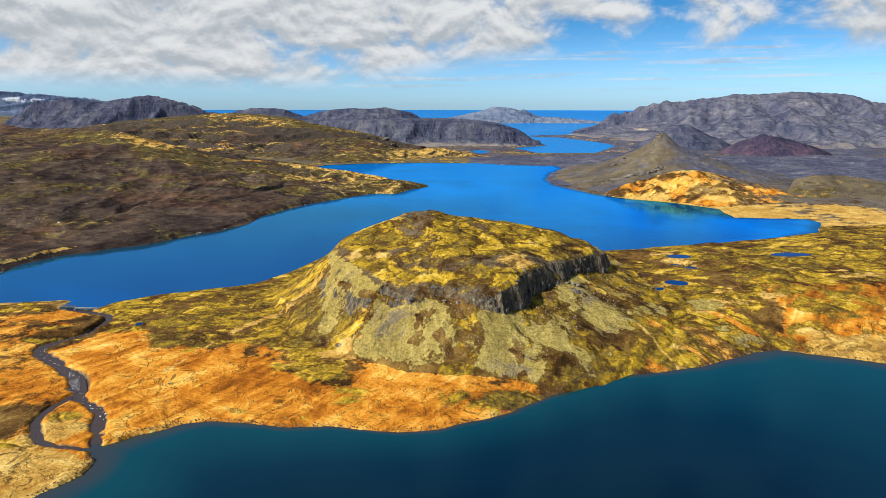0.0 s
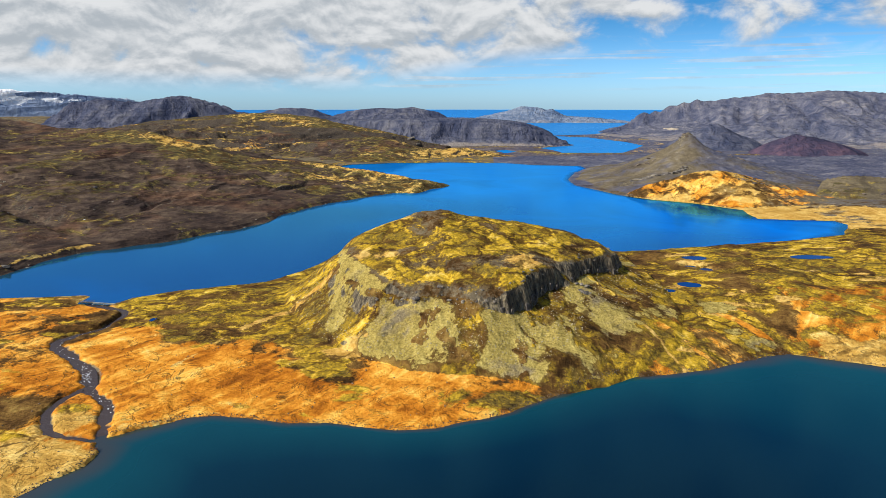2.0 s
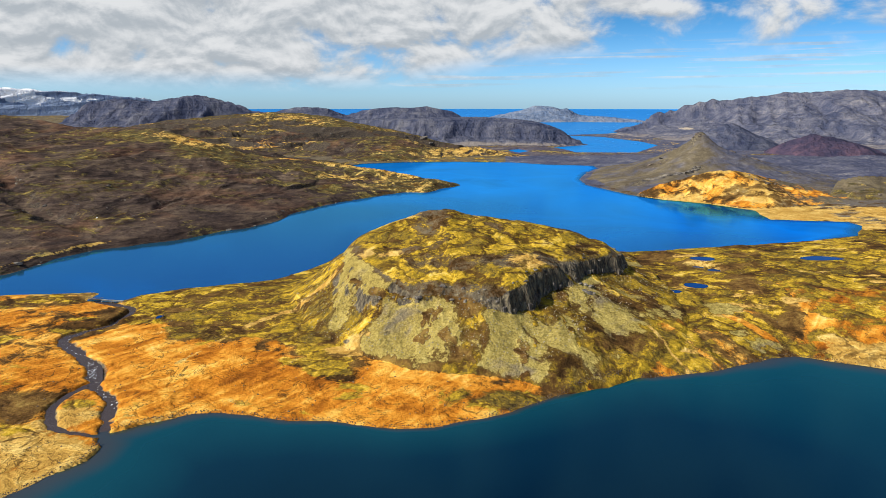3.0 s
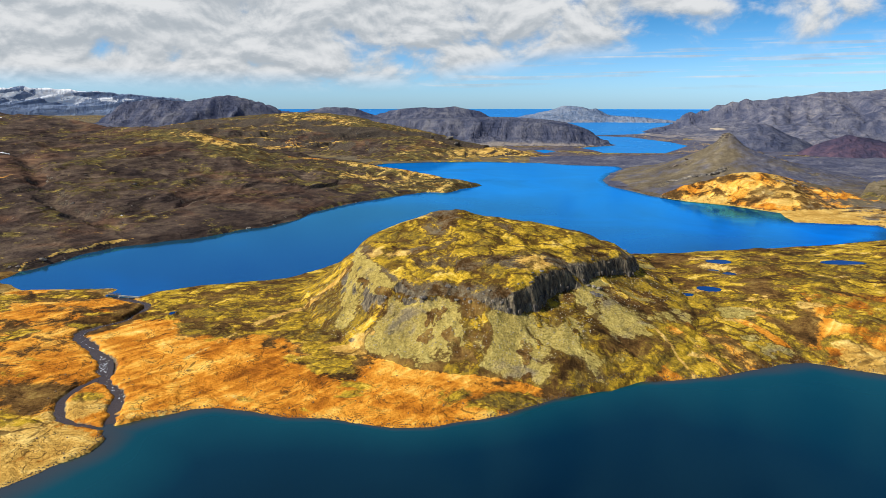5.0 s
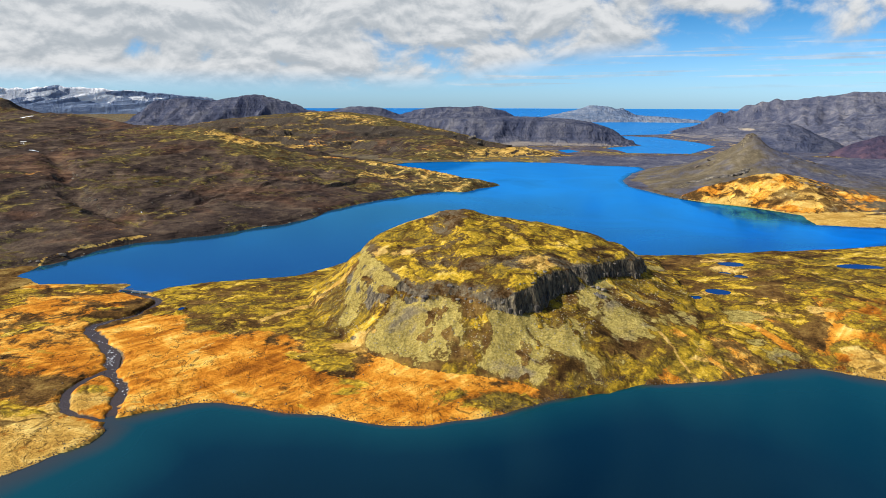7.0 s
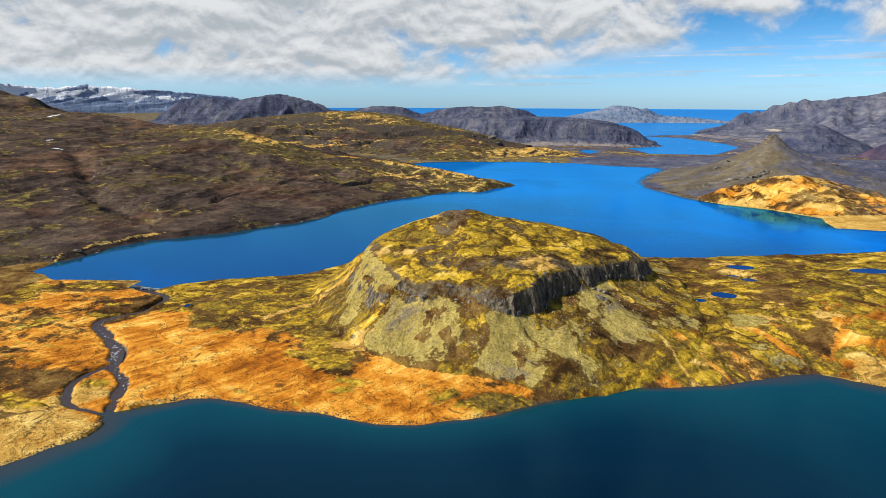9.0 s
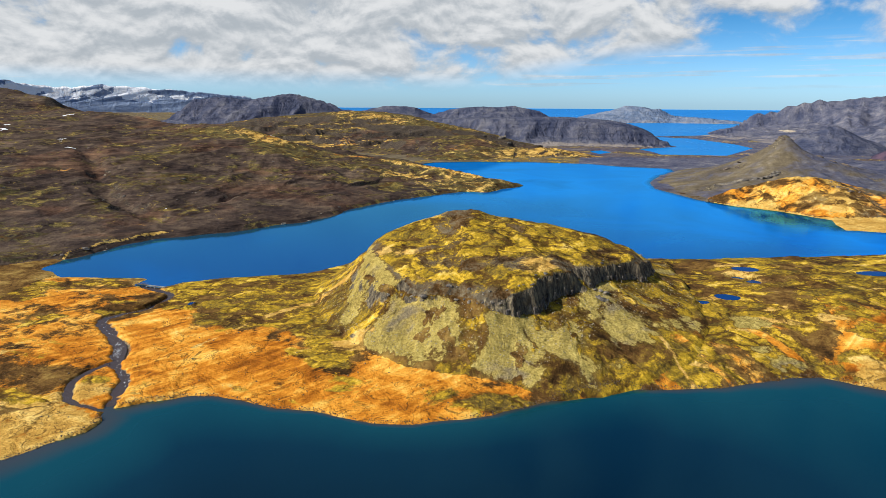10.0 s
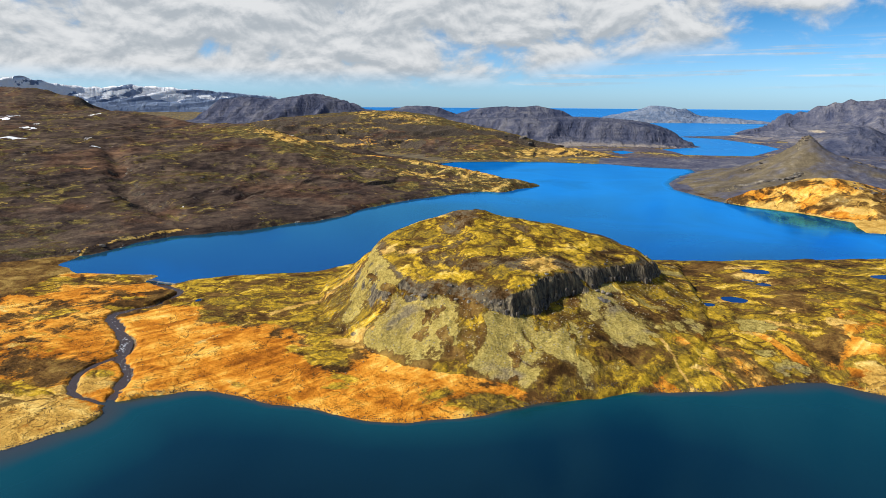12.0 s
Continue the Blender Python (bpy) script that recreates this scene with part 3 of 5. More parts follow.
# name: outline of the foot, crest with heights, height of the foot, steepness (small: steep sides), gully depth, gully width, roughness
MASSES = {
    "dark_moorland_hillside": dict(
        foot=[(-34, 924), (-78, 850), (-132, 800), (-172, 748), (-182, 690), (-204, 608), (-234, 550), (-266, 506), (-290, 480), (-308, 442),
              (-314, 402), (-340, 350), (-420, 250), (-600, 150), (-1300, 100), (-2300, 700), (-2300, 1800), (-1000, 1750), (-560, 1330),
              (-275, 1205), (-233, 1155), (-163, 1065), (-93, 980)],
        crest=[(-100, 925, 13), (-150, 960, 17), (-210, 975, 24), (-300, 985, 31), (-370, 985, 36), (-430, 985, 54), (-500, 1000, 70),
               (-600, 1080, 75), (-760, 1150, 72), (-860, 1190, 84), (-930, 1205, 91), (-1010, 1230, 93), (-1120, 1290, 91), (-1210, 1380, 93), (-1290, 1470, 93), (-1325, 1485, 100),
               (-1350, 1490, 124), (-1425, 1500, 131), (-1455, 1500, 143), (-1500, 1500, 147), (-1900, 1500, 160)],
        base=2.5, p=0.66, gully=16, width=62, rough=6.0, bank=4.5),
    "olive_plateau": dict(
        foot=[(-300, 1225), (-240, 1262), (-170, 1302), (-60, 1560), (-110, 1800), (-90, 1960), (-150, 2100), (-420, 2330), (-1000, 2500), (-2200, 2600),
              (-2300, 1900), (-1100, 1750), (-620, 1350)],
        crest=[(-1700, 2150, 25), (-1300, 2110, 32), (-1114, 2100, 50), (-1050, 2095, 66), (-986, 2090, 70), (-858, 2080, 81), (-730, 2080, 90), (-640, 2060, 88), (-550, 2030, 78),
               (-470, 1960, 68), (-412, 1945, 57), (-345, 1930, 48), (-278, 1920, 38), (-195, 1910, 20), (-140, 1910, 4)],
        base=-4, p=0.62, gully=36, width=80, rough=7.0, flat=0.85, ledge=15),
    "lakeside_knoll": dict(
        foot=[(-520, 1470), (-430, 1370), (-340, 1290), (-262, 1260), (-173, 1294), (-63, 1313), (45, 1306), (80, 1350), (90, 1480), (20, 1660), (-120, 1690), (-300, 1700), (-460, 1640)],
        crest=[(-440, 1480, 12), (-400, 1480, 32), (-318, 1480, 43), (-240, 1480, 47), (-188, 1480, 39), (-138, 1490, 23), (-85, 1500, 20), (-33, 1500, 23), (10, 1470, 17), (40, 1420, 8)],
        base=2, p=0.75, gully=14, width=60, rough=4.0),
    "dark_moraine": dict(
        foot=[(40, 1308), (103, 1271), (193, 1251), (300, 1260), (420, 1280), (430, 1430), (320, 1520), (160, 1500), (60, 1440)],
        crest=[(80, 1390, 11), (112, 1385, 13), (183, 1380, 12.5), (242, 1375, 14.5), (289, 1370, 17), (380, 1340, 18)],
        base=0, p=0.6, gully=3, width=50, rough=1.2),
    "volcanic_cone": dict(
        foot=[(145, 1017), (148, 945), (190, 846), (218, 822), (300, 835), (400, 850), (500, 880), (560, 980), (560, 1120), (440, 1260), (250, 1270),
              (200, 1235), (170, 1120)],
        crest=[(200, 1010, 15), (228, 1022, 24), (262, 1034, 37), (288, 1040, 50), (309, 1042, 63), (319, 1042, 74), (325, 1042, 77), (331, 1042, 74), (341, 1044, 64),
               (359, 1046, 51), (386, 1055, 41), (420, 1070, 34), (470, 1075, 22)],
        base=3, p=1.05, gully=5, width=34, rough=2.2),
    "sandstone_bluff": dict(
        foot=[(192, 838), (214, 812), (265, 774), (294, 733), (330, 736), (420, 770), (470, 830), (440, 905), (330, 915), (240, 895), (205, 868)],
        crest=[(222, 840, 20), (246, 838, 27), (268, 836, 34), (285, 834, 38), (305, 834, 38), (325, 838, 35), (345, 845, 30), (400, 850, 18)],
        base=2.5, p=0.62, gully=10, width=24, rough=2.0),
    "lava_mound": dict(
        foot=[(395, 800), (520, 740), (700, 780), (760, 900), (640, 960), (480, 935)],
        crest=[(440, 850, 27), (465, 852, 31), (506, 850, 30), (560, 850, 22), (640, 860, 18)],
        base=2, p=0.7, gully=5, width=30, rough=2.6),
    "red_cinder_cone": dict(
        foot=[(800, 2040), (850, 1930), (950, 1880), (1060, 1900), (1130, 1980), (1110, 2090), (980, 2150), (860, 2120)],
        crest=[(905, 2006, 26), (922, 2008, 34), (945, 2005, 29), (965, 2000, 26), (1000, 1998, 20)],
        base=-26, p=0.75, gully=3, width=40, rough=1.6),
    "dark_cinder_cone": dict(
        foot=[(600, 2290), (680, 2170), (800, 2130), (920, 2170), (990, 2290), (920, 2430), (760, 2450), (640, 2390)],
        crest=[(772, 2290, 56), (794, 2290, 56)],
        base=-30, p=0.95, gully=5, width=60, rough=2.0),
    "dark_table_mountain": dict(
        foot=[(345, 2445), (280, 2385), (185, 2315), (66, 2300), (-52, 2285), (-160, 2230), (-400, 2240), (-800, 2400), (-900, 2900), (-300, 3300),
              (120, 3000), (290, 2600)],
        crest=[(-700, 2700, 48), (-570, 2690, 52), (-477, 2680, 57), (-361, 2660, 59), (-154, 2620, 66), (-62, 2600, 66), (-16, 2590, 64), (60, 2570, 58),
               (118, 2540, 54), (177, 2510, 45), (210, 2500, 32), (242, 2485, 12), (290, 2465, -12)],
        base=-34, p=1.10, gully=150, width=62, rough=5.0, flat=0.5),
    "long_grey_mountain": dict(
        foot=[(524, 3300), (560, 2960), (620, 2720), (700, 2560), (800, 2420), (980, 2330), (1100, 2250), (1320, 2290), (1520, 2340), (2300, 2300), (3600, 2600),
              (3600, 5200), (1500, 5200), (800, 4200), (600, 3600)],
        crest=[(620, 3560, -20), (753, 3700, -5), (815, 3760, 31), (877, 3790, 72), (972, 3800, 86), (1065, 3800, 120), (1128, 3800, 129), (1175, 3800, 143), (1254, 3800, 139),
               (1380, 3800, 156), (1505, 3800, 168), (1551, 3800, 182), (1662, 3800, 178), (1881, 3800, 191), (2060, 3800, 190), (2196, 3800, 182), (2327, 3800, 140),
               (2416, 3800, 129), (3000, 3900, 120)],
        base=-34, p=0.78, gully=190, width=260, rough=22.0),
    "grey_spur": dict(
        foot=[(900, 2420), (960, 2300), (1100, 2230), (1400, 2260), (1800, 2320), (2200, 2500), (2000, 3000), (1400, 3200), (1000, 2900)],
        crest=[(1050, 2650, 38), (1200, 2680, 66), (1330, 2700, 88), (1450, 2720, 74), (1600, 2750, 62), (1850, 2800, 60)],
        base=-34, p=0.75, gully=70, width=120, rough=16.0),
    "dark_ridge_mountain": dict(
        foot=[(-2650, 3300), (-2300, 3000), (-1700, 2900), (-1200, 3000), (-1050, 3500), (-1300, 4100), (-2300, 4200), (-2700, 3800)],
        crest=[(-2483, 3600, -17), (-2345, 3600, 70), (-2242, 3600, 136), (-2179, 3600, 139), (-1979, 3600, 126), (-1760, 3600, 138), (-1673, 3600, 162), (-1558, 3600, 140),
               (-1377, 3600, 80), (-1254, 3600, 56)],
        base=-30, p=1.1, gully=170, width=150, rough=14.0, flat=0.8, jag=22.0),
    "flat_topped_far_hill": dict(
        foot=[(-1800, 4600), (-1500, 4300), (-1100, 4400), (-980, 4800), (-1100, 5200), (-1700, 5200)],
        crest=[(-1672, 4800, 55), (-1588, 4800, 75), (-1484, 4800, 92), (-1339, 4800, 92), (-1258, 4800, 85), (-1116, 4800, 36)],
        base=-34, p=0.6, gully=18, width=150, rough=6.0),
    "far_headland": dict(
        foot=[(-1300, 5000), (-1000, 4600), (-500, 4500), (-230, 5000), (-300, 5600), (-1100, 5700)],
        crest=[(-1209, 5200, 24), (-1052, 5200, 65), (-918, 5200, 82), (-800, 5200, 88), (-760, 5200, 82), (-673, 5200, 83), (-562, 5200, 96), (-474, 5200, 76), (-364, 5200, 58),
               (-285, 5200, 16)],
        base=-34, p=0.7, gully=60, width=170, rough=9.0, flat=0.75),
    "far_island": dict(
        foot=[(-160, 5900), (-60, 5400), (190, 5250), (660, 5420), (860, 5400), (1200, 5330), (1250, 5480), (1050, 5900), (900, 6600), (100, 6800)],
        crest=[(-63, 6000, 8), (116, 6000, 44), (230, 6000, 70), (318, 6000, 99), (400, 6000, 97), (471, 6000, 90), (547, 6000, 70), (598, 6000, 80), (680, 6000, 34), (740, 5960, -8)],
        base=-33, p=0.7, gully=0, width=170, rough=14.0),
    "snowy_mountain_range": dict(
        foot=[(-13000, 9500), (-11500, 8000), (-9000, 7200), (-6500, 7000), (-4700, 7800), (-4500, 9500), (-6000, 10500), (-10000, 11000)],
        crest=[(-11500, 9300, 420), (-10600, 9000, 430), (-10071, 9000, 455), (-9587, 9000, 525), (-9251, 9000, 446), (-8807, 9000, 366), (-8254, 9000, 330), (-7900, 9000, 345),
               (-7490, 9000, 381), (-7100, 9000, 350), (-6765, 9000, 338), (-6363, 9000, 303), (-5773, 9000, 253), (-5293, 9000, 212), (-4916, 9000, 195)],
        base=-40, p=0.7, gully=110, width=600, rough=26.0, jag=26.0),
}
MASS_NAMES = list(MASSES)


def lowland(x, y):
    """Ground between and round the waters, their beds included."""
    wx, wy = x + 2.2 * fbm(x, y, 17, 4, 1), y + 2.2 * fbm(x, y, 17, 4, 2)
    near, far = signed(wx, wy, NEAR_LAKE), signed(wx, wy, FAR_LAKE)
    coast = -signed(wx, wy, COAST)
    flow, (half,), run_len = to_line(wx, wy, FLOW)
    arm, (half_arm,), _ = to_line(wx, wy, FLOW_ARM)
    wide = 0.43 * (1 + 0.8 * fbm(x, y, 16, 3, 56) + 0.7 * fbm(x, y, 4.5, 2, 58))
    bank = np.minimum(flow - half * wide, arm - half_arm * wide)
    bog_top = np.minimum(stream_level(x, y) + 0.8 + 0.028 * np.clip(bank, 0, 200), 7.6)
    top = bog_top + (18.0 - bog_top) * step(20, 120, x) * (1 - step(470, 600, y)) + (9.0 - bog_top) * step(560, 640, y) + 1.5 * step(350, 500, x)
    top = np.where((x < -60) & (y > 400) & (y < 1250), 4.4, top)
    top = top + fbm(x, y, 60, 4, 3) * (0.7 + 1.9 * step(20, 90, x) + 1.2 * step(290, 340, y)) * step(4, 45, bank) * (1 - step(1100, 1500, y)) + np.maximum(fbm(x, y, 26, 4, 4), 0) * 2.6 * step(20, 120, x) * (1 - step(560, 640, y))
    top = top + np.maximum(fbm(x, y, 45, 5, 31), -0.1) * 9 * step(420, 560, x) * step(680, 900, y) * (1 - step(1500, 2000, y))
    top = top - (top + 26.5 - fbm(x, y, 120, 4, 5) * 3) * step(1330, 1950, y)
    run = 30.0 + 12.0 * step(0, 45, x)
    z = top - (top - NEAR_LEVEL) * np.exp(-np.maximum(near, 0) / run) - (top - FAR_LEVEL) * np.exp(-np.maximum(far, 0) / np.where(y > 560, 60, 22))
    z = z + 0.25 * fbm(x, y, 7, 3, 6) * (1 - step(700, 1000, y))
    z = np.where(near > 0, np.maximum(z, NEAR_LEVEL + np.minimum(0.14 * near, 0.9) - 40 * step(1250, 1700, y)), NEAR_LEVEL + np.maximum(0.22 * near, -9.0))
    z = np.where(far <= 0, FAR_LEVEL + np.maximum(0.25 * far, -9.0), np.where(far < 40, np.maximum(z, FAR_LEVEL + np.minimum(0.12 * far, 0.8)), z))
    z = np.where(coast > 0, np.where(coast < 200, np.minimum(z, SEA_LEVEL + 0.4 + coast * 0.05 + np.where(y < 1900, 60, 0)), z), SEA_LEVEL + np.maximum(coast * 0.05, -8))
    lag = signed(wx, wy, LAGOON)
    z = np.where(lag < 0, SEA_LEVEL - 3, z)
    # the stream's bed, cut into the bog
    bed = stream_level(x, y) - 0.5
    z = np.where((bank > 0) & (bank < 45) & (near > 0) & (far > 0), np.maximum(z, stream_level(x, y) + np.minimum(0.40 + 0.25 * bank, 0.9) - 5 * step(15, 45, bank)), z)
    z = np.where((bank < 6) & (far > 0), bed + (z - bed) * step(-0.6, 1.3 + 3.5 * step(315, 350, y), bank), z)
    for px, py, a, b, level in POOLS:
        r = np.sqrt(((wx - px) / a) ** 2 + ((wy - py) / b) ** 2)
        z = np.where(r < 2.6, level - 0.5 + (z - level + 0.5) * step(0.85, 2.4, r) + 0.75 * step(0.9, 1.15, r) * (1 - step(1.15, 2.4, r)), z)
    return z, near, far, coast, bank


def stream_level(x, y):
    """The stream falls from the far lake's weir to the near lake."""
    return NEAR_LEVEL + 0.10 + 4.0 * np.clip((y - 207) / 145, 0, 1)


def mass(x, y, foot, crest, base, p, gully, width, rough, ledge=0.0, bank=0.0, flat=1.0, jag=0.0):
    size = min(width, 60)
    wx, wy = x + 0.22 * size * fbm(x, y, size, 3, 8), y + 0.22 * size * fbm(x, y, size, 3, 9)
    d_foot = -signed(wx, wy, foot)
    d_crest, (near_top,), along = to_line(x, y, crest)
    top, weight = np.zeros(x.shape), np.zeros(x.shape)
    blur = (0.22 * d_crest) ** 2 + 1
    for (ax, ay, at), (bx, by, bt) in zip(crest, crest[1:] + crest[-1:]):
        for f in (0.0, 0.5):
            w = 1 / ((x - ax - (bx - ax) * f) ** 2 + (y - ay - (by - ay) * f) ** 2 + blur) ** 2
            top, weight = top + w * (at + (bt - at) * f), weight + w
    top = near_top + (top / weight - near_top) * step(0.0, 40.0, d_crest)
    s = np.clip(d_foot, 0, None) / (np.clip(d_foot, 0, None) + d_crest + 1e-6)
    s = np.clip(s / flat, 0, 1)
    z = base + (top - base) * s ** p
    flank = 4 * s * (1 - s)
    bend = along + 0.18 * d_crest + 0.22 * width * fbm(x, y, width * 1.6, 3, 33)
    z = z + bank * step(0, 16, d_foot)
    cut = gully * flank * (0.6 - 0.6 * ridged(bend, d_crest * 0.14 + 0.12 * width * fbm(x, y, width, 2, 34), width, 4, 10))
    z = z - np.minimum(cut, 0.5 * np.maximum(z - base, 0))
    z = z + rough * (0.2 + flank) * fbm(x, y, width * 0.8, 5, 11, 0.58) * step(0, 0.08, s) * (1 - 0.8 * step(0.85, 1.0, s))
    z = z + 0.30 * rough * fbm(x, y, width * 0.35, 3, 35) * step(0.6, 0.95, s)
    if jag:
        z = z + jag * fbm(along, d_crest * 0.4, width * 0.45, 5, 57, 0.6) * step(0.5, 0.95, s)
    if ledge:
        # lava beds: level benches with steep risers, broken by noise
        h = (z - base) / ledge + 0.55 * fbm(x, y, width * 1.5, 3, 46)
        bench = np.floor(h) + step(0.55, 1.0, h - np.floor(h))
        keen = 0.75 * step(-0.35, 0.15, fbm(x, y, width * 2.2, 3, 47)) * (1 - step(0.93, 1.0, s))
        z = z + (bench - h) * ledge * keen
    return np.where(d_foot > 0, z, -1e6), s


def rocky_hill(x, y, low):
    d_rim, _, _ = to_line(x, y, HILL_RIM, True)
    along = 75 * np.arctan2(x - 5, 392 - y)
    flute = ridged(along + 1.5 * fbm(x, y, 9, 2, 61), 0.25 * d_rim, 5.5, 3, 62) - 0.4
    crag = 4.6 * fbm(x, y, 19, 3, 12) + 1.3 * fbm(x, y, 6.0, 3, 13) + 1.5 * flute * (1 - step(4, 9, d_rim))
    d_foot = -signed(x + 3 * fbm(x, y, 22, 3, 14), y + 3 * fbm(x, y, 22, 3, 15), HILL_FOOT)
    rim, under, weight = np.zeros(x.shape), np.zeros(x.shape), np.zeros(x.shape)
    for (ax, ay, at, au), (bx, by, bt, bu) in zip(HILL_RIM, HILL_RIM[1:] + HILL_RIM[:1]):
        for f in (0.0, 0.33, 0.67):
            w = 1 / ((x - ax - (bx - ax) * f) ** 2 + (y - ay - (by - ay) * f) ** 2 + 16) ** 1.6
            rim, under, weight = rim + w * (at + (bt - at) * f), under + w * (au + (bu - au) * f), weight + w
    rim, under = rim / weight, under / weight
    under = np.minimum(under + (1.2 + 4.5 * fbm(x, y, 14, 3, 53)) * (1 - step(15, 28, x)), rim - 0.3)
    on_top = inside(x, y, HILL_RIM)
    edge = np.where(on_top, d_rim, -d_rim) + crag * step(0, 60, rim * 3)
    d_crest, (peak,), _ = to_line(x, y, HILL_CREST)
    d_crest = np.sqrt(d_crest ** 2 + 9.0) - 1.5
    s_top = np.clip(edge, 0, None) / (np.clip(edge, 0, None) + d_crest + 1e-6)
    swell = 1.9 * fbm(x, y, 26, 4, 16) + 1.7 * (ridged(x * 0.8, y * 1.2, 15, 4, 17) - 0.35)
    brow = 1.8 * np.exp(-np.clip(edge, 0, None) / 3.5) * (1 + fbm(x, y, 12, 2, 63))
    dome = rim + (peak + 0.8 - rim) * s_top ** 0.78 + swell * step(0, 14, edge) * (1 - 0.45 * step(0.7, 1, s_top)) - brow
    d_out = np.clip(-edge, 0, None)
    s_low = np.clip(d_foot, 0, None) / (np.clip(d_foot, 0, None) + d_out + 1e-6)
    rib = ridged(along + 3 * fbm(x, y, 20, 2, 64), d_out * 0.25, 17, 3, 19) - 0.4
    skirt = low - 0.05 + (under - low) * s_low ** 1.12 + (1.3 * fbm(x, y, 18, 4, 18) + 1.6 * rib) * step(0, 0.15, s_low) + 1.1 * np.exp(-((d_foot - 3.5) / 3.0) ** 2)
    soft = 1.5 + 6.5 * (1 - step(-46, -24, x)) + 2.6 * step(0.30, 0.9, fbm(x, y, 20, 2, 32) + 0.3)
    wall = step(-1.5 * soft, 0.9 * soft, edge)
    z = skirt + (dome - skirt) * wall
    return np.where(d_foot > 0, z, -1e6), s_low, s_top, edge, d_foot, along, d_out


def slope_of(z, x, y):
    """Steepness from the neighbours in the sheet's own grid."""
    def span(a, axis):
        return np.gradient(a, axis=axis)
    ax, ay, az = span(x, 0), span(y, 0), span(z, 0)
    bx, by, bz = span(x, 1), span(y, 1), span(z, 1)
    nx, ny, nz = ay * bz - az * by, az * bx - ax * bz, ax * by - ay * bx
    return np.sqrt(nx * nx + ny * ny) / (np.abs(nz) + 1e-9)


def draw_in(p):
    """Pulls what lies past REACH towards EYE, so that all of it stays within five kilometres."""
    v = p - EYE
    d = np.sqrt(v[..., 0] ** 2 + v[..., 1] ** 2)
    near = np.where(d > REACH, REACH + SQUEEZE * (1 - np.exp(-(np.maximum(d, REACH) - REACH) / SQUEEZE)), d)
    return EYE + v * (near / np.maximum(d, 1e-6))[..., None]


def sheet():
    """The ground as one round sheet, finest where the land is near, and what part of it each place belongs to."""
    rings = np.concatenate((np.linspace(0.4, 165, 17, False), np.arange(165, 235, 1.1), np.arange(235, 345, 0.62), np.arange(345, 400, 0.9), np.arange(400, 520, 1.4),
                            520 * 1.0036 ** np.arange(0, 276), 1400 * 1.0052 ** np.arange(0, 398), 11020 * 1.02 ** np.arange(1, 26)))
    turns = np.concatenate((np.arange(-180, -62, 2.0), np.arange(-62, 46, 0.125), np.arange(46, 180.1, 2.0)))
    turns[-1] = 180.0
    a = np.radians(turns)[None, :]
    x, y = 35 + rings[:, None] * np.sin(a), rings[:, None] * np.cos(a)
    z, near, far, coast, bank = lowland(x, y)
    part_of = np.zeros(x.shape, np.int32)
    body = np.zeros(x.shape)
    for k, name in enumerate(MASS_NAMES, 2):
        m = MASSES[name]
        f = np.array([r[:2] for r in m["foot"]])
        w = np.where((x > f[:, 0].min() - 30) & (x < f[:, 0].max() + 30) & (y > f[:, 1].min() - 30) & (y < f[:, 1].max() + 30))
        zz, s = mass(x[w], y[w], **m)
        keep = zz > z[w]
        part_of[w] = np.where(keep, k, part_of[w])
        body[w] = np.where(keep, s, body[w])
        z[w] = np.maximum(zz, z[w])
    # the ravine down the moorland hillside
    moor = part_of == 2
    cut, (deep,), _ = to_line(x + 7 * fbm(x, y, 40, 3, 51), y + 7 * fbm(x, y, 40, 3, 52), RAVINE)
    z = np.where(moor, z - deep * np.exp(-(cut / 13) ** 2), z)
    w = np.where((np.abs(x) < 150) & (y > 240) & (y < 500))
    zz, s_low, s_top, edge, d_foot, round_it, down = rocky_hill(x[w], y[w], z[w])
    keep = zz > z[w]
    part_of[w] = np.where(keep, 1, part_of[w])
    z[w] = np.maximum(zz, z[w])
    hill = dict(round_it=np.zeros(x.shape), down=np.zeros(x.shape), s_low=np.zeros(x.shape), s_top=np.zeros(x.shape), edge=np.full(x.shape, -99.0), foot=np.full(x.shape, -99.0))
    for key, v in (("round_it", round_it), ("down", down), ("s_low", s_low), ("s_top", s_top), ("edge", edge), ("foot", d_foot)):
        hill[key][w] = v
    return dict(x=x, y=y, z=z, near=near, far=far, coast=coast, bank=bank, part_of=part_of, body=body, hill=hill)


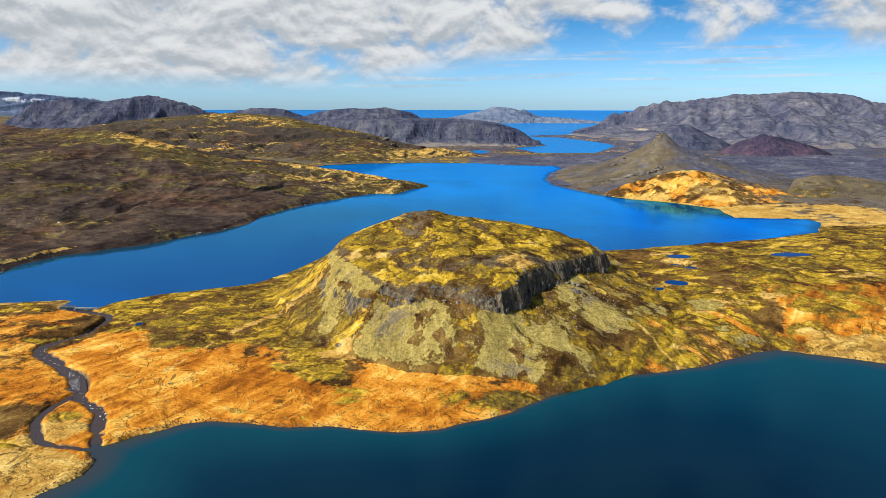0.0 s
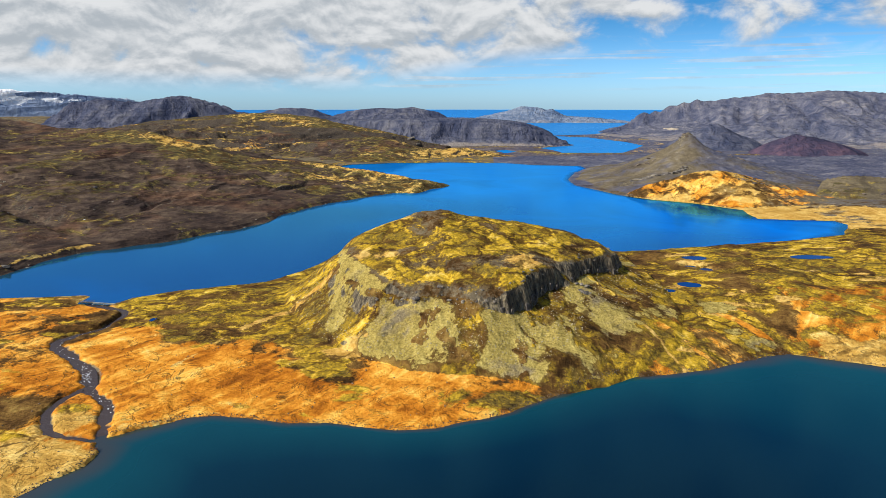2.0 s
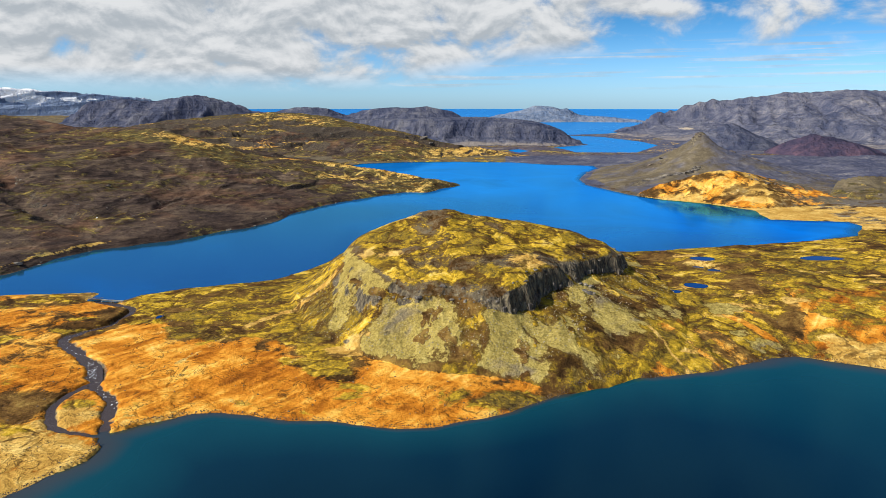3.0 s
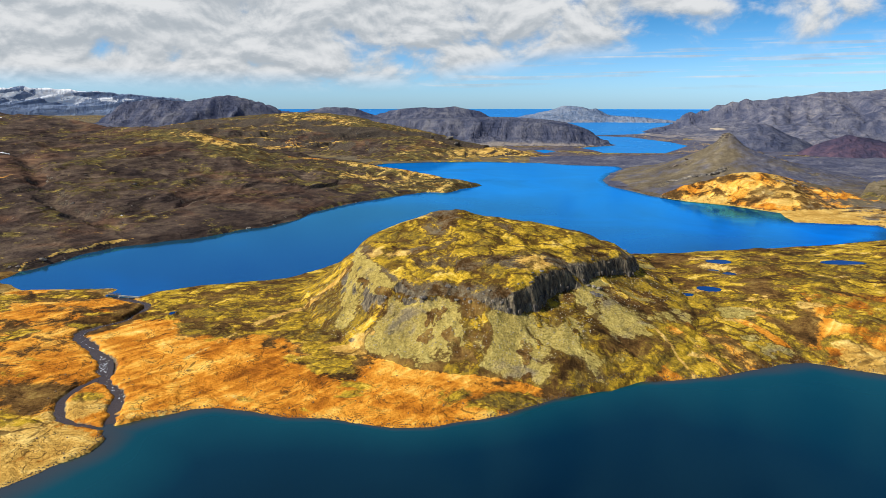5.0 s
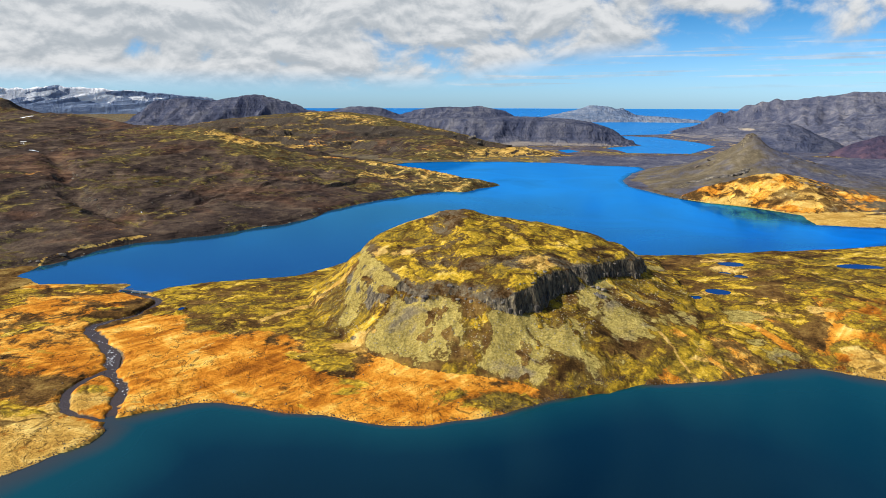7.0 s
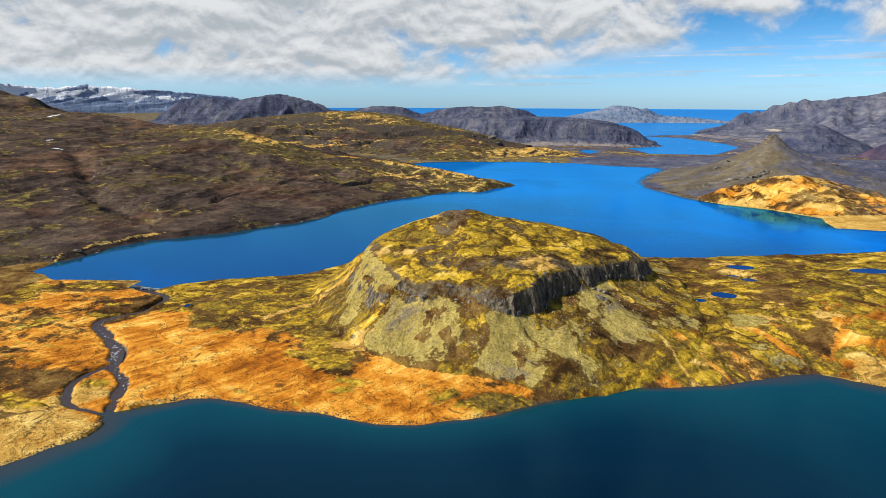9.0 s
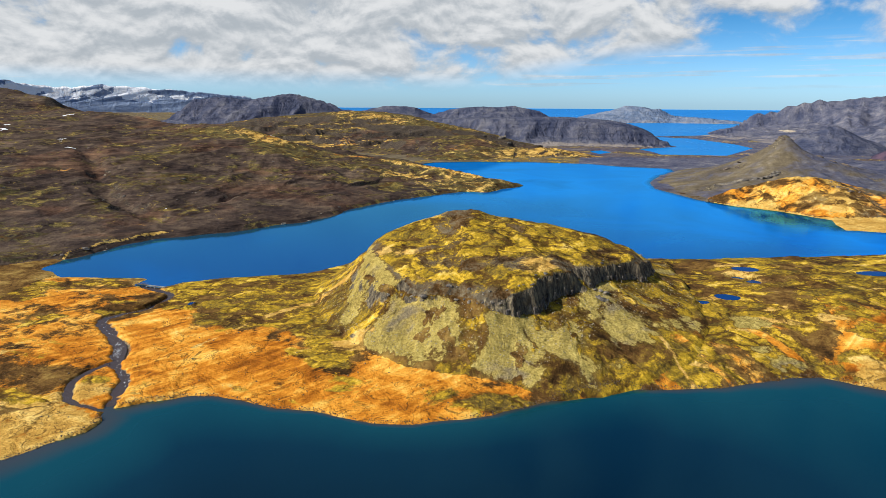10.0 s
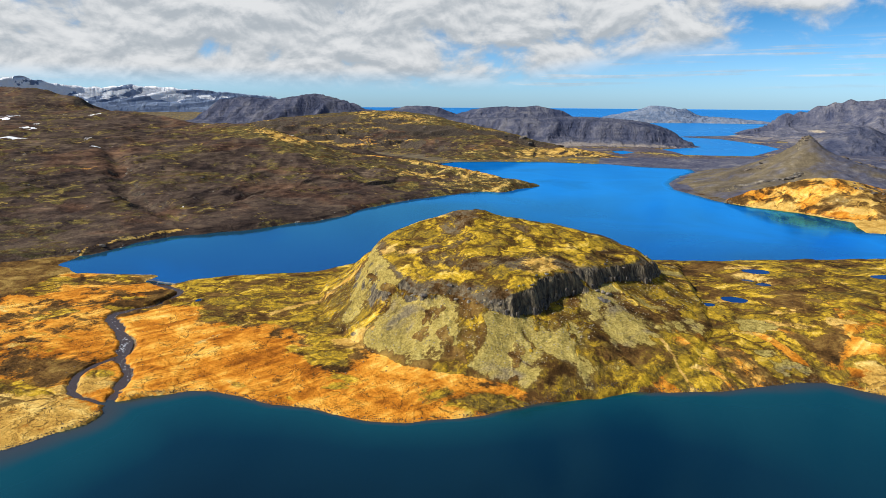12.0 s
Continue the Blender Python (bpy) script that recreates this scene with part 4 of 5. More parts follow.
def cover(S):
    """Weights of the land covers: moss, bog, scree, rock; sand, snow, gravel, ash."""
    x, y, z, near, far, coast, part_of, body, hill = (S[k] for k in ("x", "y", "z", "near", "far", "coast", "part_of", "body", "hill"))
    steep = slope_of(z, x, y)
    n1, n2, n3 = fbm(x, y, 55, 5, 20), fbm(x, y, 21, 4, 21), fbm(x, y, 140, 4, 22)
    is_low, is_hill = part_of == 0, part_of == 1
    kind = lambda name: part_of == 2 + MASS_NAMES.index(name)
    near_part = (y < 620) & (x > -280 - 0.2 * np.maximum(y - 300, 0)) & ~((x < -150) & (y > 400))
    west = 1 - step(0, 75, x)
    bank = S["bank"]
    n4, n5 = fbm(x, y, 34, 5, 36), fbm(x * 0.8, y * 1.5, 11, 4, 37)
    # lowland round the near lake: orange bog in front, mossy moor behind and to the east
    ridge_line = 312 + 0.06 * (x + 190) + 40 * n4 + 34 * n1 + 30 * n3
    round_hill = step(-34, -10, hill["foot"] + 16 * n4 + 10 * n5) * (1 - step(-52, -30, x))
    back = np.maximum(step(-14, 16, y - ridge_line), round_hill) * step(-205, -180, x + 0.15 * (y - 300))
    isles = step(0.02, 0.25, fbm(x * 0.6, y, 24, 4, 38)) * (1 - step(-200, -178, x)) * step(225, 250, y)
    bog = west * (0.84 - 0.62 * back - 0.55 * isles) + 0.26 * n4 + 0.22 * n5
    bog = bog + (1 - west) * (0.18 + 0.40 * n4) - 0.28 * (1 - step(-205, -175, x)) - 0.5 * np.exp(-(((x + 165) / 22) ** 2 + ((y - 212) / 9) ** 2))
    moss = west * (0.14 + 0.55 * back + 0.55 * isles) + (1 - west) * (0.55 + 0.30 * n4) + 0.26 * n1 + 0.42 * n5 - 0.25 * np.exp(-np.abs(bank) / 3)
    moss = moss + 0.85 * np.exp(-(((x - 22) / 26) ** 2 + ((y - 246) / 10) ** 2)) + 0.7 * np.exp(-(((x + 168) / 30) ** 2 + ((y - 200) / 11) ** 2)) + 0.9 * np.exp(-(((x + 147) / 8) ** 2 + ((y - 227) / 5) ** 2))
    sand = (0.50 * np.exp(-np.abs(near) / 1.1) * step(40, 110, x) + 0.70 * step(165, 190, x) * (1 - step(8, 24, near)) + (0.35 + 0.6 * (1 - step(-215, -200, x))) * np.exp(-np.abs(far) / 2.5)
            + 0.72 * (1 - step(194, 208, y))
            + 0.9 * np.exp(-(((x + 145) / 10) ** 2 + ((y - 218) / 9) ** 2)) + 0.42 * west * step(0.1, 0.5, fbm(x, y, 30, 5, 39)) + 0.5 * isles * step(0.0, 0.3, n5) + 0.20 * n2
            + 0.5 * (1 - west) * step(0.28, 0.5, fbm(x * 0.5, y * 1.6, 15, 3, 40)))
    bog, moss, sand = (np.where(is_low & near_part, v, 0) for v in (bog, moss, sand))
    bog = bog - np.where(is_low & near_part, 0.8 * np.exp(-(((x + 170) / 16) ** 2 + ((y - 229) / 9) ** 2)), 0)
    scree = np.where(is_low & near_part, (1.0 * np.exp(-(((x - 148) / 14) ** 2 + ((y - 318) / 15) ** 2)) + 1.0 * np.exp(-(((x - 140) / 13) ** 2 + ((y - 344) / 10) ** 2))) * (0.75 + 1.5 * n5 + 0.8 * n2), 0)
    rust = 1.0 * np.exp(-(((x - 106) / 8) ** 2 + ((y - 318) / 10) ** 2)) + np.where(x > 180, 0.5 * step(315, 335, y) * (1 - step(370, 400, y)), 0)
    bog = bog + np.where(is_low | is_hill, rust, 0) + np.where(is_low & near_part, 0.6 * step(168, 190, x) * step(6, 16, near) * (1 - step(38, 60, near)), 0)
    # washed streaks down the slope between the hill and the lake
    wash = fbm(0.81 * x + 0.58 * y + 3 * n2, 0.16 * (0.58 * x - 0.81 * y), 7, 4, 66)
    bank_east = np.where(is_low | is_hill, step(40, 62, x) * (1 - step(150, 172, x)) * (1 - step(26, 52, near)), 0)
    bog = bog + bank_east * (0.12 + 0.75 * wash)
    moss = moss + bank_east * (0.12 - 0.6 * wash)
    trail, _, _ = to_line(x + 2 * n2, y + 2 * n2, [(92, 312), (96, 303), (101, 293), (105, 284)])
    sand = sand + np.where(is_low | is_hill, 0.55 * np.exp(-(trail / 1.5) ** 2), 0) + np.where(is_low & near_part, 0.30 * step(160, 185, x) * (1 - step(330, 380, y)), 0)
    bog = bog + np.where(is_low & near_part, 0.45 * step(150, 180, x) * (1 - step(330, 375, y)), 0)
    # the rocky hill: scree tongues below the crags, moss and grey lichen on its back
    foot, rim_d = hill["foot"], hill["edge"]
    tongue = fbm(x * 1.5 + 0.4 * y, y * 0.7, 13, 4, 23)
    on_skirt = is_hill & (rim_d < 0)
    on_top = is_hill & (rim_d >= 0)
    east = step(70, 92, x)
    left = 1 - step(-84, -62, x)
    lobes = fbm(hill["round_it"] + 6 * n2, hill["down"] * 0.34, 13, 4, 54)
    scree = np.where(on_skirt, 0.48 * step(0, 5, foot + 4 * tongue) + 0.80 * lobes + 0.18 * tongue - 0.30 * step(-5, -1.0, rim_d) - 0.75 * left - 0.22 * east, scree)
    moss = np.where(on_skirt, 0.62 + 0.40 * n2 + 0.30 * n5 + 0.28 * (1 - step(-70, -40, x)), moss)
    mottle = fbm(x * 0.8, y * 1.2, 17, 5, 41)
    rim_near = 1 - step(1, 10, rim_d + 9 * n2)
    moss = np.where(on_top, 0.70 + 0.55 * mottle + 0.15 * n5 - 0.34 * rim_near - 0.25 * step(20, 70, x) * step(345, 385, y), moss)
    gravel_top = np.where(on_top, 0.56, 0)
    scree = np.where(on_top, 0.05 - 0.30 * mottle + 0.34 * (1 - step(-50, -25, x)) * rim_near + 0.06 * rim_near, scree)
    sand = np.where(on_top, 0.08 + 0.45 * fbm(x * 0.7, y * 1.3, 13, 4, 65) + 0.55 * np.exp(-(((x - 34) / 11) ** 2 + ((y - 330) / 9) ** 2)) + 0.30 * np.exp(-(((x + 10) / 30) ** 2 + ((y - 388) / 6) ** 2))
                    + 0.22 * (1 - step(-45, -15, x)) - 0.25 * step(10, 50, x) * step(350, 380, y) - 0.2 * rim_near, sand)
    west_face = np.where(is_hill & (x < -20), np.exp(-(rim_d / 9) ** 2) * (1 - step(-45, -22, x)), 0)
    scree, moss = scree + 0.38 * west_face, moss - 0.30 * west_face
    bog = np.where(on_skirt, np.maximum(bog, 0.5 * np.exp(-np.maximum(foot, 0) / 4) + 0.25 * n2), bog)
    pale_foot = 0.95 * np.exp(-(((x + 45) / 20) ** 2 + ((y - 284) / 7) ** 2))
    sand = sand + np.where(is_low | on_skirt, pale_foot * (1 + n5), 0)
    # a pale grassy rib that runs from the hill's west end down through the bog
    rib, _, rib_along = to_line(x + 3 * n2, y, [(-72, 345), (-88, 340), (-100, 331), (-116, 303), (-126, 268)])
    sand = sand + np.where(is_low | is_hill, 0.85 * np.exp(-(rib / (4.5 - 0.025 * rib_along)) ** 2) * (1 - 0.5 * step(25, 80, rib_along)) * (1 + 0.6 * n5), 0)
    brown = 0.75 * step(0.20, 0.34, fbm(hill["round_it"] + 4 * n2, hill["down"] * 0.5, 5, 4, 42) + 0.25 * n1) * np.where(on_skirt, 1, 0)
    scree, moss, bog = scree - 0.8 * brown, moss - 0.25 * brown, bog + 0.20 * brown
    rock = np.where(is_hill, 0.95 * step(1.15, 1.9, steep) + 0.42 * step(-5, -0.5, rim_d) * (1 - step(1.0, 7, rim_d)) * step(-40, -20, x) + 0.35 * on_top * rim_near * step(0.0, 0.4, n5) * (x > -40), 0)
    rock = rock + np.where(is_low & near_part & (bank < 12), 0.62 * np.exp(-np.maximum(bank, 0) / 1.6), 0)
    # moorland hillside, its sunlit crest and tip put in as moss, bog and sand
    moor = kind("dark_moorland_hillside")
    high = step(-0.2, 0.5, n3)
    moss = np.where(moor, 0.32 + 0.42 * n1 + 0.2 * step(-620, -380, x) * step(1000, 1250, y) + 0.15 * n5 + 0.42 * step(-300, -90, x) * step(660, 900, y) + 0.30 * step(0.84, 0.97, body) * step(-700, -420, x), moss)
    bog = np.where(moor, 0.05 + 0.35 * n4 + 0.50 * step(0.9, 0.99, body) * step(-560, -400, x), bog)
    sunlit_crest = np.exp(-(to_line(x, y, [(-620, 1030), (-571, 1012), (-480, 977), (-401, 922), (-300, 915), (-200, 915)])[0] / 26) ** 2)
    bog = np.where(moor, bog + 0.35 * sunlit_crest, bog)
    moss = np.where(moor, moss + 0.45 * sunlit_crest, moss)
    rock = np.where(moor, 0.75 * step(0.55, 0.9, steep) + 0.30 * step(0.1, 0.5, fbm(x, y, 40, 5, 43)) + 0.25 * high * step(700, 1100, -x), rock)
    snow = np.where(moor, 0.25 * step(0.62, 0.95, body) * step(850, 1250, -x) * step(0.18, 0.45, fbm(x * 0.6, y, 70, 3, 25)) * 1.3, 0)
    gravel = gravel_top
    ash = np.zeros(x.shape)
    # plateau and knoll across the far lake; moss, bog and sand raised for sunlight
    mid = kind("olive_plateau") | kind("lakeside_knoll")
    plateau, knoll = kind("olive_plateau"), kind("lakeside_knoll")
    moss = np.where(plateau, 0.44 + 0.45 * n3 + 0.25 * n1 + 0.5 * step(0.90, 0.99, body), moss)
    moss = np.where(knoll, 0.66 + 0.45 * n3 + 0.35 * n1, moss)
    floor_glow = np.exp(-(((x + 570) / 120) ** 2 + ((y - 1590) / 70) ** 2))
    bog = np.where(plateau, 0.20 + 0.30 * fbm(x, y, 160, 4, 26) + 0.36 * floor_glow, bog)
    bog = np.where(knoll, 0.22 + 0.55 * fbm(x, y, 70, 4, 26), bog)
    sand = np.where(mid, 0.27 + 0.30 * n3 + 0.25 * n2 + 0.20 * floor_glow, sand)
    sand = np.where(knoll, sand + 0.25 * step(-260, -60, x), sand)
    scree = np.where(mid, 0.30 * fbm(x, y, 110, 4, 55), scree)
    # sand on the moor's tip and crest carries the sun lying there
    sand = np.where(moor, 0.8 * np.exp(-np.abs(far) / 2.0) * (1 - step(-235, -215, x)) * (y < 500) + 0.30 * sunlit_crest + 0.42 * step(-330, -120, x) * step(700, 900, y) + 0.35 * step(0.88, 0.97, body) * step(-620, -430, x) + 0.2 * n2, sand)
    rock = np.where(mid, 0.95 * step(0.30, 0.52, steep) + 0.15 * n2, rock)
    rock = np.where(plateau, rock + 0.75 * step(0.70, 0.80, body) * (1 - step(0.90, 0.96, body)) * step(-0.25, 0.15, fbm(x, y, 130, 3, 67)), rock)
    # dark gravels
    cone, bluff = kind("volcanic_cone"), kind("sandstone_bluff")
    gravel = np.where(cone | kind("lava_mound"), 0.95, gravel)
    # thicker ash on the east flank paints the side turned from the sun
    ash = np.where(cone, 0.27 + 0.40 * step(310, 370, x) + 0.55 * fbm(x * 0.5 + y * 0.5, y * 1.4 - x * 0.6, 34, 4, 45), ash)
    rock = np.where(cone, 0.85 * step(0.75, 1.1, steep) + 0.8 * step(70, 74, z) + 0.9 * step(0.3, 0.55, fbm(x, y, 30, 4, 27)) * step(380, 430, x), rock)
    ledge, _, _ = to_line(x + 3 * n2, y + 3 * n5, [(206, 905), (219, 922), (250, 932), (299, 949)])
    rock = np.where(cone, rock + 0.9 * np.exp(-(ledge / 9) ** 2), rock)
    sand = np.where(cone, 0.30 * step(48, 64, z) * step(-0.3, 0.4, n2), sand)
    gravel = np.where(kind("dark_moraine"), 0.4, gravel)
    ash = np.where(kind("dark_moraine"), 0.9, ash)
    sand = np.where(bluff, 0.40 + 0.45 * n2 + 0.30 * n5 - 0.45 * step(320, 390, x) + 0.25 * step(31, 35, z) - 0.9 * np.exp(-(((x - 209) / 14) ** 2 + ((y - 826) / 14) ** 2)) - 0.6 * np.exp(-(((x - 300) / 10) ** 2 + ((y - 800) / 22) ** 2)), sand)
    bog = np.where(bluff, 0.44 + 0.4 * n4, bog)
    gravel = np.where(bluff, 0.40 + 0.4 * step(330, 400, x), gravel)
    rock = np.where(bluff, 0.45 * step(1.0, 1.5, steep) + 0.75 * np.exp(-np.abs(far) / 5), rock)
    moss = np.where(kind("lava_mound"), 0.28 + 0.4 * n1, moss)
    # plains beyond: dark lava ash, which also stands for cloud shadow
    plain = is_low & ~near_part & (y > 560) & (x > 30 - 0.5 * np.maximum(y - 1700, 0))
    glade = is_low & ~near_part & (y > 1000) & ~plain
    moss = np.where(glade, 0.30 + 0.4 * n1, moss)
    gravel = np.where(glade, 0.8, gravel)
    flat = plain & (x > 200) & (y < 1000)
    sand = np.where(flat, 0.74 * (1 - step(60, 140, far)) + 0.45 * n1 + 0.25 * n5, sand)
    gravel = np.where(plain, 0.60 - 0.45 * step(900, 1000, y), gravel)
    moss = np.where(plain & (y > 1400), 0.3 * n3, moss)
    ash = np.where(plain, 0.30 + 0.75 * step(880, 1000, y) + 0.15 * n3, ash)
    pale = fbm(x * 0.35, y, 90, 4, 28)
    sand = np.where(plain & (y > 1500), 0.05 + 0.55 * pale, sand)
    scree = np.where(plain & (y > 1550), 0.15 + 0.5 * pale + 0.10 * step(1700, 1900, y) * (1 - step(420, 520, x)), scree)
    gravel = np.where(plain & (y > 1650), 0.3, gravel)
    ash = np.where(plain & (y > 1600), 0.85 - 0.6 * pale, ash)
    # far mountains: pale fans at the foot, snow on the high range
    ash = np.where(plain & (y > 1650) & (x < 750), 0.62 + 0.3 * step(420, 520, x), ash)
    scree = np.where(plain & (x > 650) & (y > 1450), 0.26 + 0.5 * pale, scree)
    sand = np.where(plain & (y > 2030) & (x > 380) & (S["coast"] < 90) & (S["coast"] > 0), 0.34 + 0.2 * n3, sand)
    for name, at in (("long_grey_mountain", 0.30), ("grey_spur", 0.3), ("dark_table_mountain", 0.55), ("far_island", 0.2), ("far_headland", 0.15), ("red_cinder_cone", 0.0), ("dark_ridge_mountain", 0.1)):
        k = kind(name)
        gravel = np.where(k, (1 - step(0.0, at + 0.25, body)) * at * 2.4, gravel)
        sand = np.where(k, 0.35 * (1 - step(0, 0.07, body)), sand)
    k = kind("snowy_mountain_range")
    snow = np.where(k, 0.12 + 0.66 * step(0.25, 0.70, body) - 0.30 * step(-7000, -5600, x) + 0.95 * fbm(x, y, 420, 5, 29), snow)
    k = kind("long_grey_mountain")
    sand = np.where(k, sand + 0.9 * np.exp(-(((x - 930) / 42) ** 2 + ((y - 3350) / 120) ** 2)), sand)
    both = [np.clip(v, 0, 1.0) for v in (moss, bog, scree, rock, sand, snow, gravel, ash)]
    return np.stack(both[:4], -1), np.stack(both[4:], -1)


def grid_mesh(name, pts, faces, mats, layers=(), smooth=True):
    """A mesh of quads out of a numbered grid, with only the vertices that it needs."""
    used, idx = np.unique(faces, return_inverse=True)
    idx = idx.reshape(faces.shape)
    me = bpy.data.meshes.new(name)
    me.vertices.add(len(used))
    me.vertices.foreach_set("co", pts[used].astype(np.float32).ravel())
    me.loops.add(idx.size)
    me.loops.foreach_set("vertex_index", idx.astype(np.int32).ravel())
    me.polygons.add(len(idx))
    me.polygons.foreach_set("loop_start", (np.arange(len(idx)) * 4).astype(np.int32))
    me.polygons.foreach_set("use_smooth", np.full(len(idx), smooth))
    me.update(calc_edges=True)
    for key, kind, data in layers:
        lay = me.attributes.new(key, kind, "POINT")
        lay.data.foreach_set("color" if kind == "FLOAT_COLOR" else "value", data[used].astype(np.float32).ravel())
    for m in mats:
        me.materials.append(m)
    me.validate()
    return new(name, me)


S = sheet()
COVER_A, COVER_B = cover(S)
N_RING, N_TURN = S["x"].shape
POINTS = draw_in(np.stack((S["x"], S["y"], S["z"]), -1)).reshape(-1, 3)
ids = np.arange(N_RING * N_TURN).reshape(N_RING, N_TURN)
QUADS = np.stack((ids[:-1, :-1], ids[:-1, 1:], ids[1:, 1:], ids[1:, :-1]), -1).reshape(-1, 4)[:, ::-1]
QUAD_PART = S["part_of"].reshape(-1)[QUADS].max(1)
LAYERS = (("cover_a", "FLOAT_COLOR", COVER_A.reshape(-1, 4)), ("cover_b", "FLOAT_COLOR", COVER_B.reshape(-1, 4)))
deep = ((S["near"] < -40) | (S["far"] < -40) | (S["coast"] < -150)).reshape(-1)[QUADS].all(1)

tagged(grid_mesh("ground", POINTS, QUADS[(QUAD_PART == 0) & ~deep], [LAND], LAYERS), "orange bog, mossy moor and pale sand flats between the lakes", "ground", kind="structure")
hill_ob = tagged(grid_mesh("rocky_hill", POINTS, QUADS[QUAD_PART == 1], [LAND], LAYERS), "golden mossy flat-topped hill with dark crags above grey-olive scree", "hill")
LOOKS = {
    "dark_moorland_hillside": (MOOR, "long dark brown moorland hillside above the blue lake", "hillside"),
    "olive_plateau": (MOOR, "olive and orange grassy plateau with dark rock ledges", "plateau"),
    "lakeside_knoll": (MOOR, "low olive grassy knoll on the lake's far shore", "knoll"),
    "dark_moraine": (LAND, "low dark gravel ridge damming the lake", "ridge"),
    "volcanic_cone": (LAND, "grey-brown gravel cone with a rocky summit knob", "volcano"),
    "sandstone_bluff": (LAND, "tan and rust-orange eroded bluff on the lakeshore", "bluff"),
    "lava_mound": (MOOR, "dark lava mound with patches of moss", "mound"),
    "red_cinder_cone": (RED_CINDER, "dark red cinder cone on the lava plain", "volcano"),
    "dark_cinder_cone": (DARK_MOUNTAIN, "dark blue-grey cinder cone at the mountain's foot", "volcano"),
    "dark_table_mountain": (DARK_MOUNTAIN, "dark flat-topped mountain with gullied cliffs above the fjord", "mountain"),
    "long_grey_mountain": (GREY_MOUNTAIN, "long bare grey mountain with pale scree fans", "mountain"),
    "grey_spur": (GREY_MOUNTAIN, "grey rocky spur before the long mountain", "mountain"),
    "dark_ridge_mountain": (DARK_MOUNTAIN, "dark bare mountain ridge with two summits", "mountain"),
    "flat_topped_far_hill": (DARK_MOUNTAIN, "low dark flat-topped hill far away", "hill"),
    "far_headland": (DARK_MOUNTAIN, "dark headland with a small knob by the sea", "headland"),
    "far_island": (HAZE_BLUE_MOUNTAIN, "hazy blue-grey mountain island in the sea", "island"),
    "snowy_mountain_range": (HAZED_SNOW_MOUNTAIN, "snow-covered mountain range on the skyline, haze blue in its rock", "mountain range"),
}
MASS_OBS = {}
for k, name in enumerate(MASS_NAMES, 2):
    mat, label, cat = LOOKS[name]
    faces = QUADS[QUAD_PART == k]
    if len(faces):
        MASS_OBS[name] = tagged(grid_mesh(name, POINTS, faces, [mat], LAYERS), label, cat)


def water_sheet(name, level, where, body_tone, mat, label):
    pts = draw_in(np.stack((S["x"], S["y"], np.full(S["x"].shape, level)), -1)).reshape(-1, 3)
    pick = where.reshape(-1)[QUADS].any(1)
    lay = (("body_tone", "FLOAT", np.clip(body_tone, 0, 1).reshape(-1)),)
    return tagged(grid_mesh(name, pts, QUADS[pick], [mat], lay), label, "water", kind="structure")


water_sheet("near_lake", NEAR_LEVEL, S["near"] < 4, -S["near"] / 70 * (0.16 + 0.84 * step(-130, -35, S["x"]) * (1 - 0.88 * step(10, 170, S["x"]))), NEAR_WATER, "deep dark blue-green lake water, calm")
# painted reflection: bright sky north, navy southwest, a dark patch mirroring the bluff
weak_mirror = 1 - step(430, 1000, S["y"] + 0.9 * S["x"])
water_sheet("far_lake", FAR_LEVEL, (S["far"] < 4) & ~((S["bank"] < 9) & (S["far"] > 0.3)), np.clip(-S["far"] / 32, 0, 0.4) * (1 - 0.9 * np.exp(-((S["x"] - 285) / 75) ** 2 - ((S["y"] - 715) / 60) ** 2)) * (1 - weak_mirror) + 0.97 * weak_mirror, FAR_WATER, "bright blue calm lake water")
water_sheet("sea", SEA_LEVEL, ((S["coast"] < 30) & (S["y"] > 1800)) | ((np.abs(S["x"] - 80) < 70) & (np.abs(S["y"] - 2090) < 120)), -S["coast"] / 400, SEA_WATER,
            "blue sea and fjord reaching to the horizon")

# ---- stream and pools ----


def ribbon(name, line, level, mat, label, wide=1.25):
    """A strip of running water along a line with widths."""
    bm = bmesh.new()
    prev = None
    pts = []
    for (ax, ay, aw), (bx, by, bw) in zip(line[:-1], line[1:]):
        for k in range(2):
            f = k / 2
            pts.append((ax + (bx - ax) * f, ay + (by - ay) * f, aw + (bw - aw) * f))
    pts.append(line[-1])
    for k, (x, y, w) in enumerate(pts):
        a, b = pts[max(k - 1, 0)], pts[min(k + 1, len(pts) - 1)]
        t = Vector((b[0] - a[0], b[1] - a[1], 0)).normalized()
        n = Vector((-t.y, t.x, 0)) * (w * 0.5 * wide + 0.6)
        z = float(level(np.array(x), np.array(y)))
        row = [bm.verts.new((x + n.x * s, y + n.y * s, z)) for s in (-1, -0.4, 0.4, 1)]
        if prev:
            for i in range(3):
                bm.faces.new((prev[i], prev[i + 1], row[i + 1], row[i]))
        prev = row
    bm.normal_update()
    bmesh.ops.reverse_faces(bm, faces=[f for f in bm.faces if f.normal.z < 0])
    me = bpy.data.meshes.new(name)
    bm.to_mesh(me)
    bm.free()
    me.materials.append(mat)
    return tagged(new(name, me), label, "stream", kind="structure")


def flow_level(x, y):
    """The stream's surface, which dips under the lake's at the mouth."""
    return np.where(signed(x, y, NEAR_LAKE) < 2.0, NEAR_LEVEL - 0.12, stream_level(x, y))


ribbon("stream", FLOW, flow_level, STREAM_WATER, "dark shallow stream winding through orange bog")
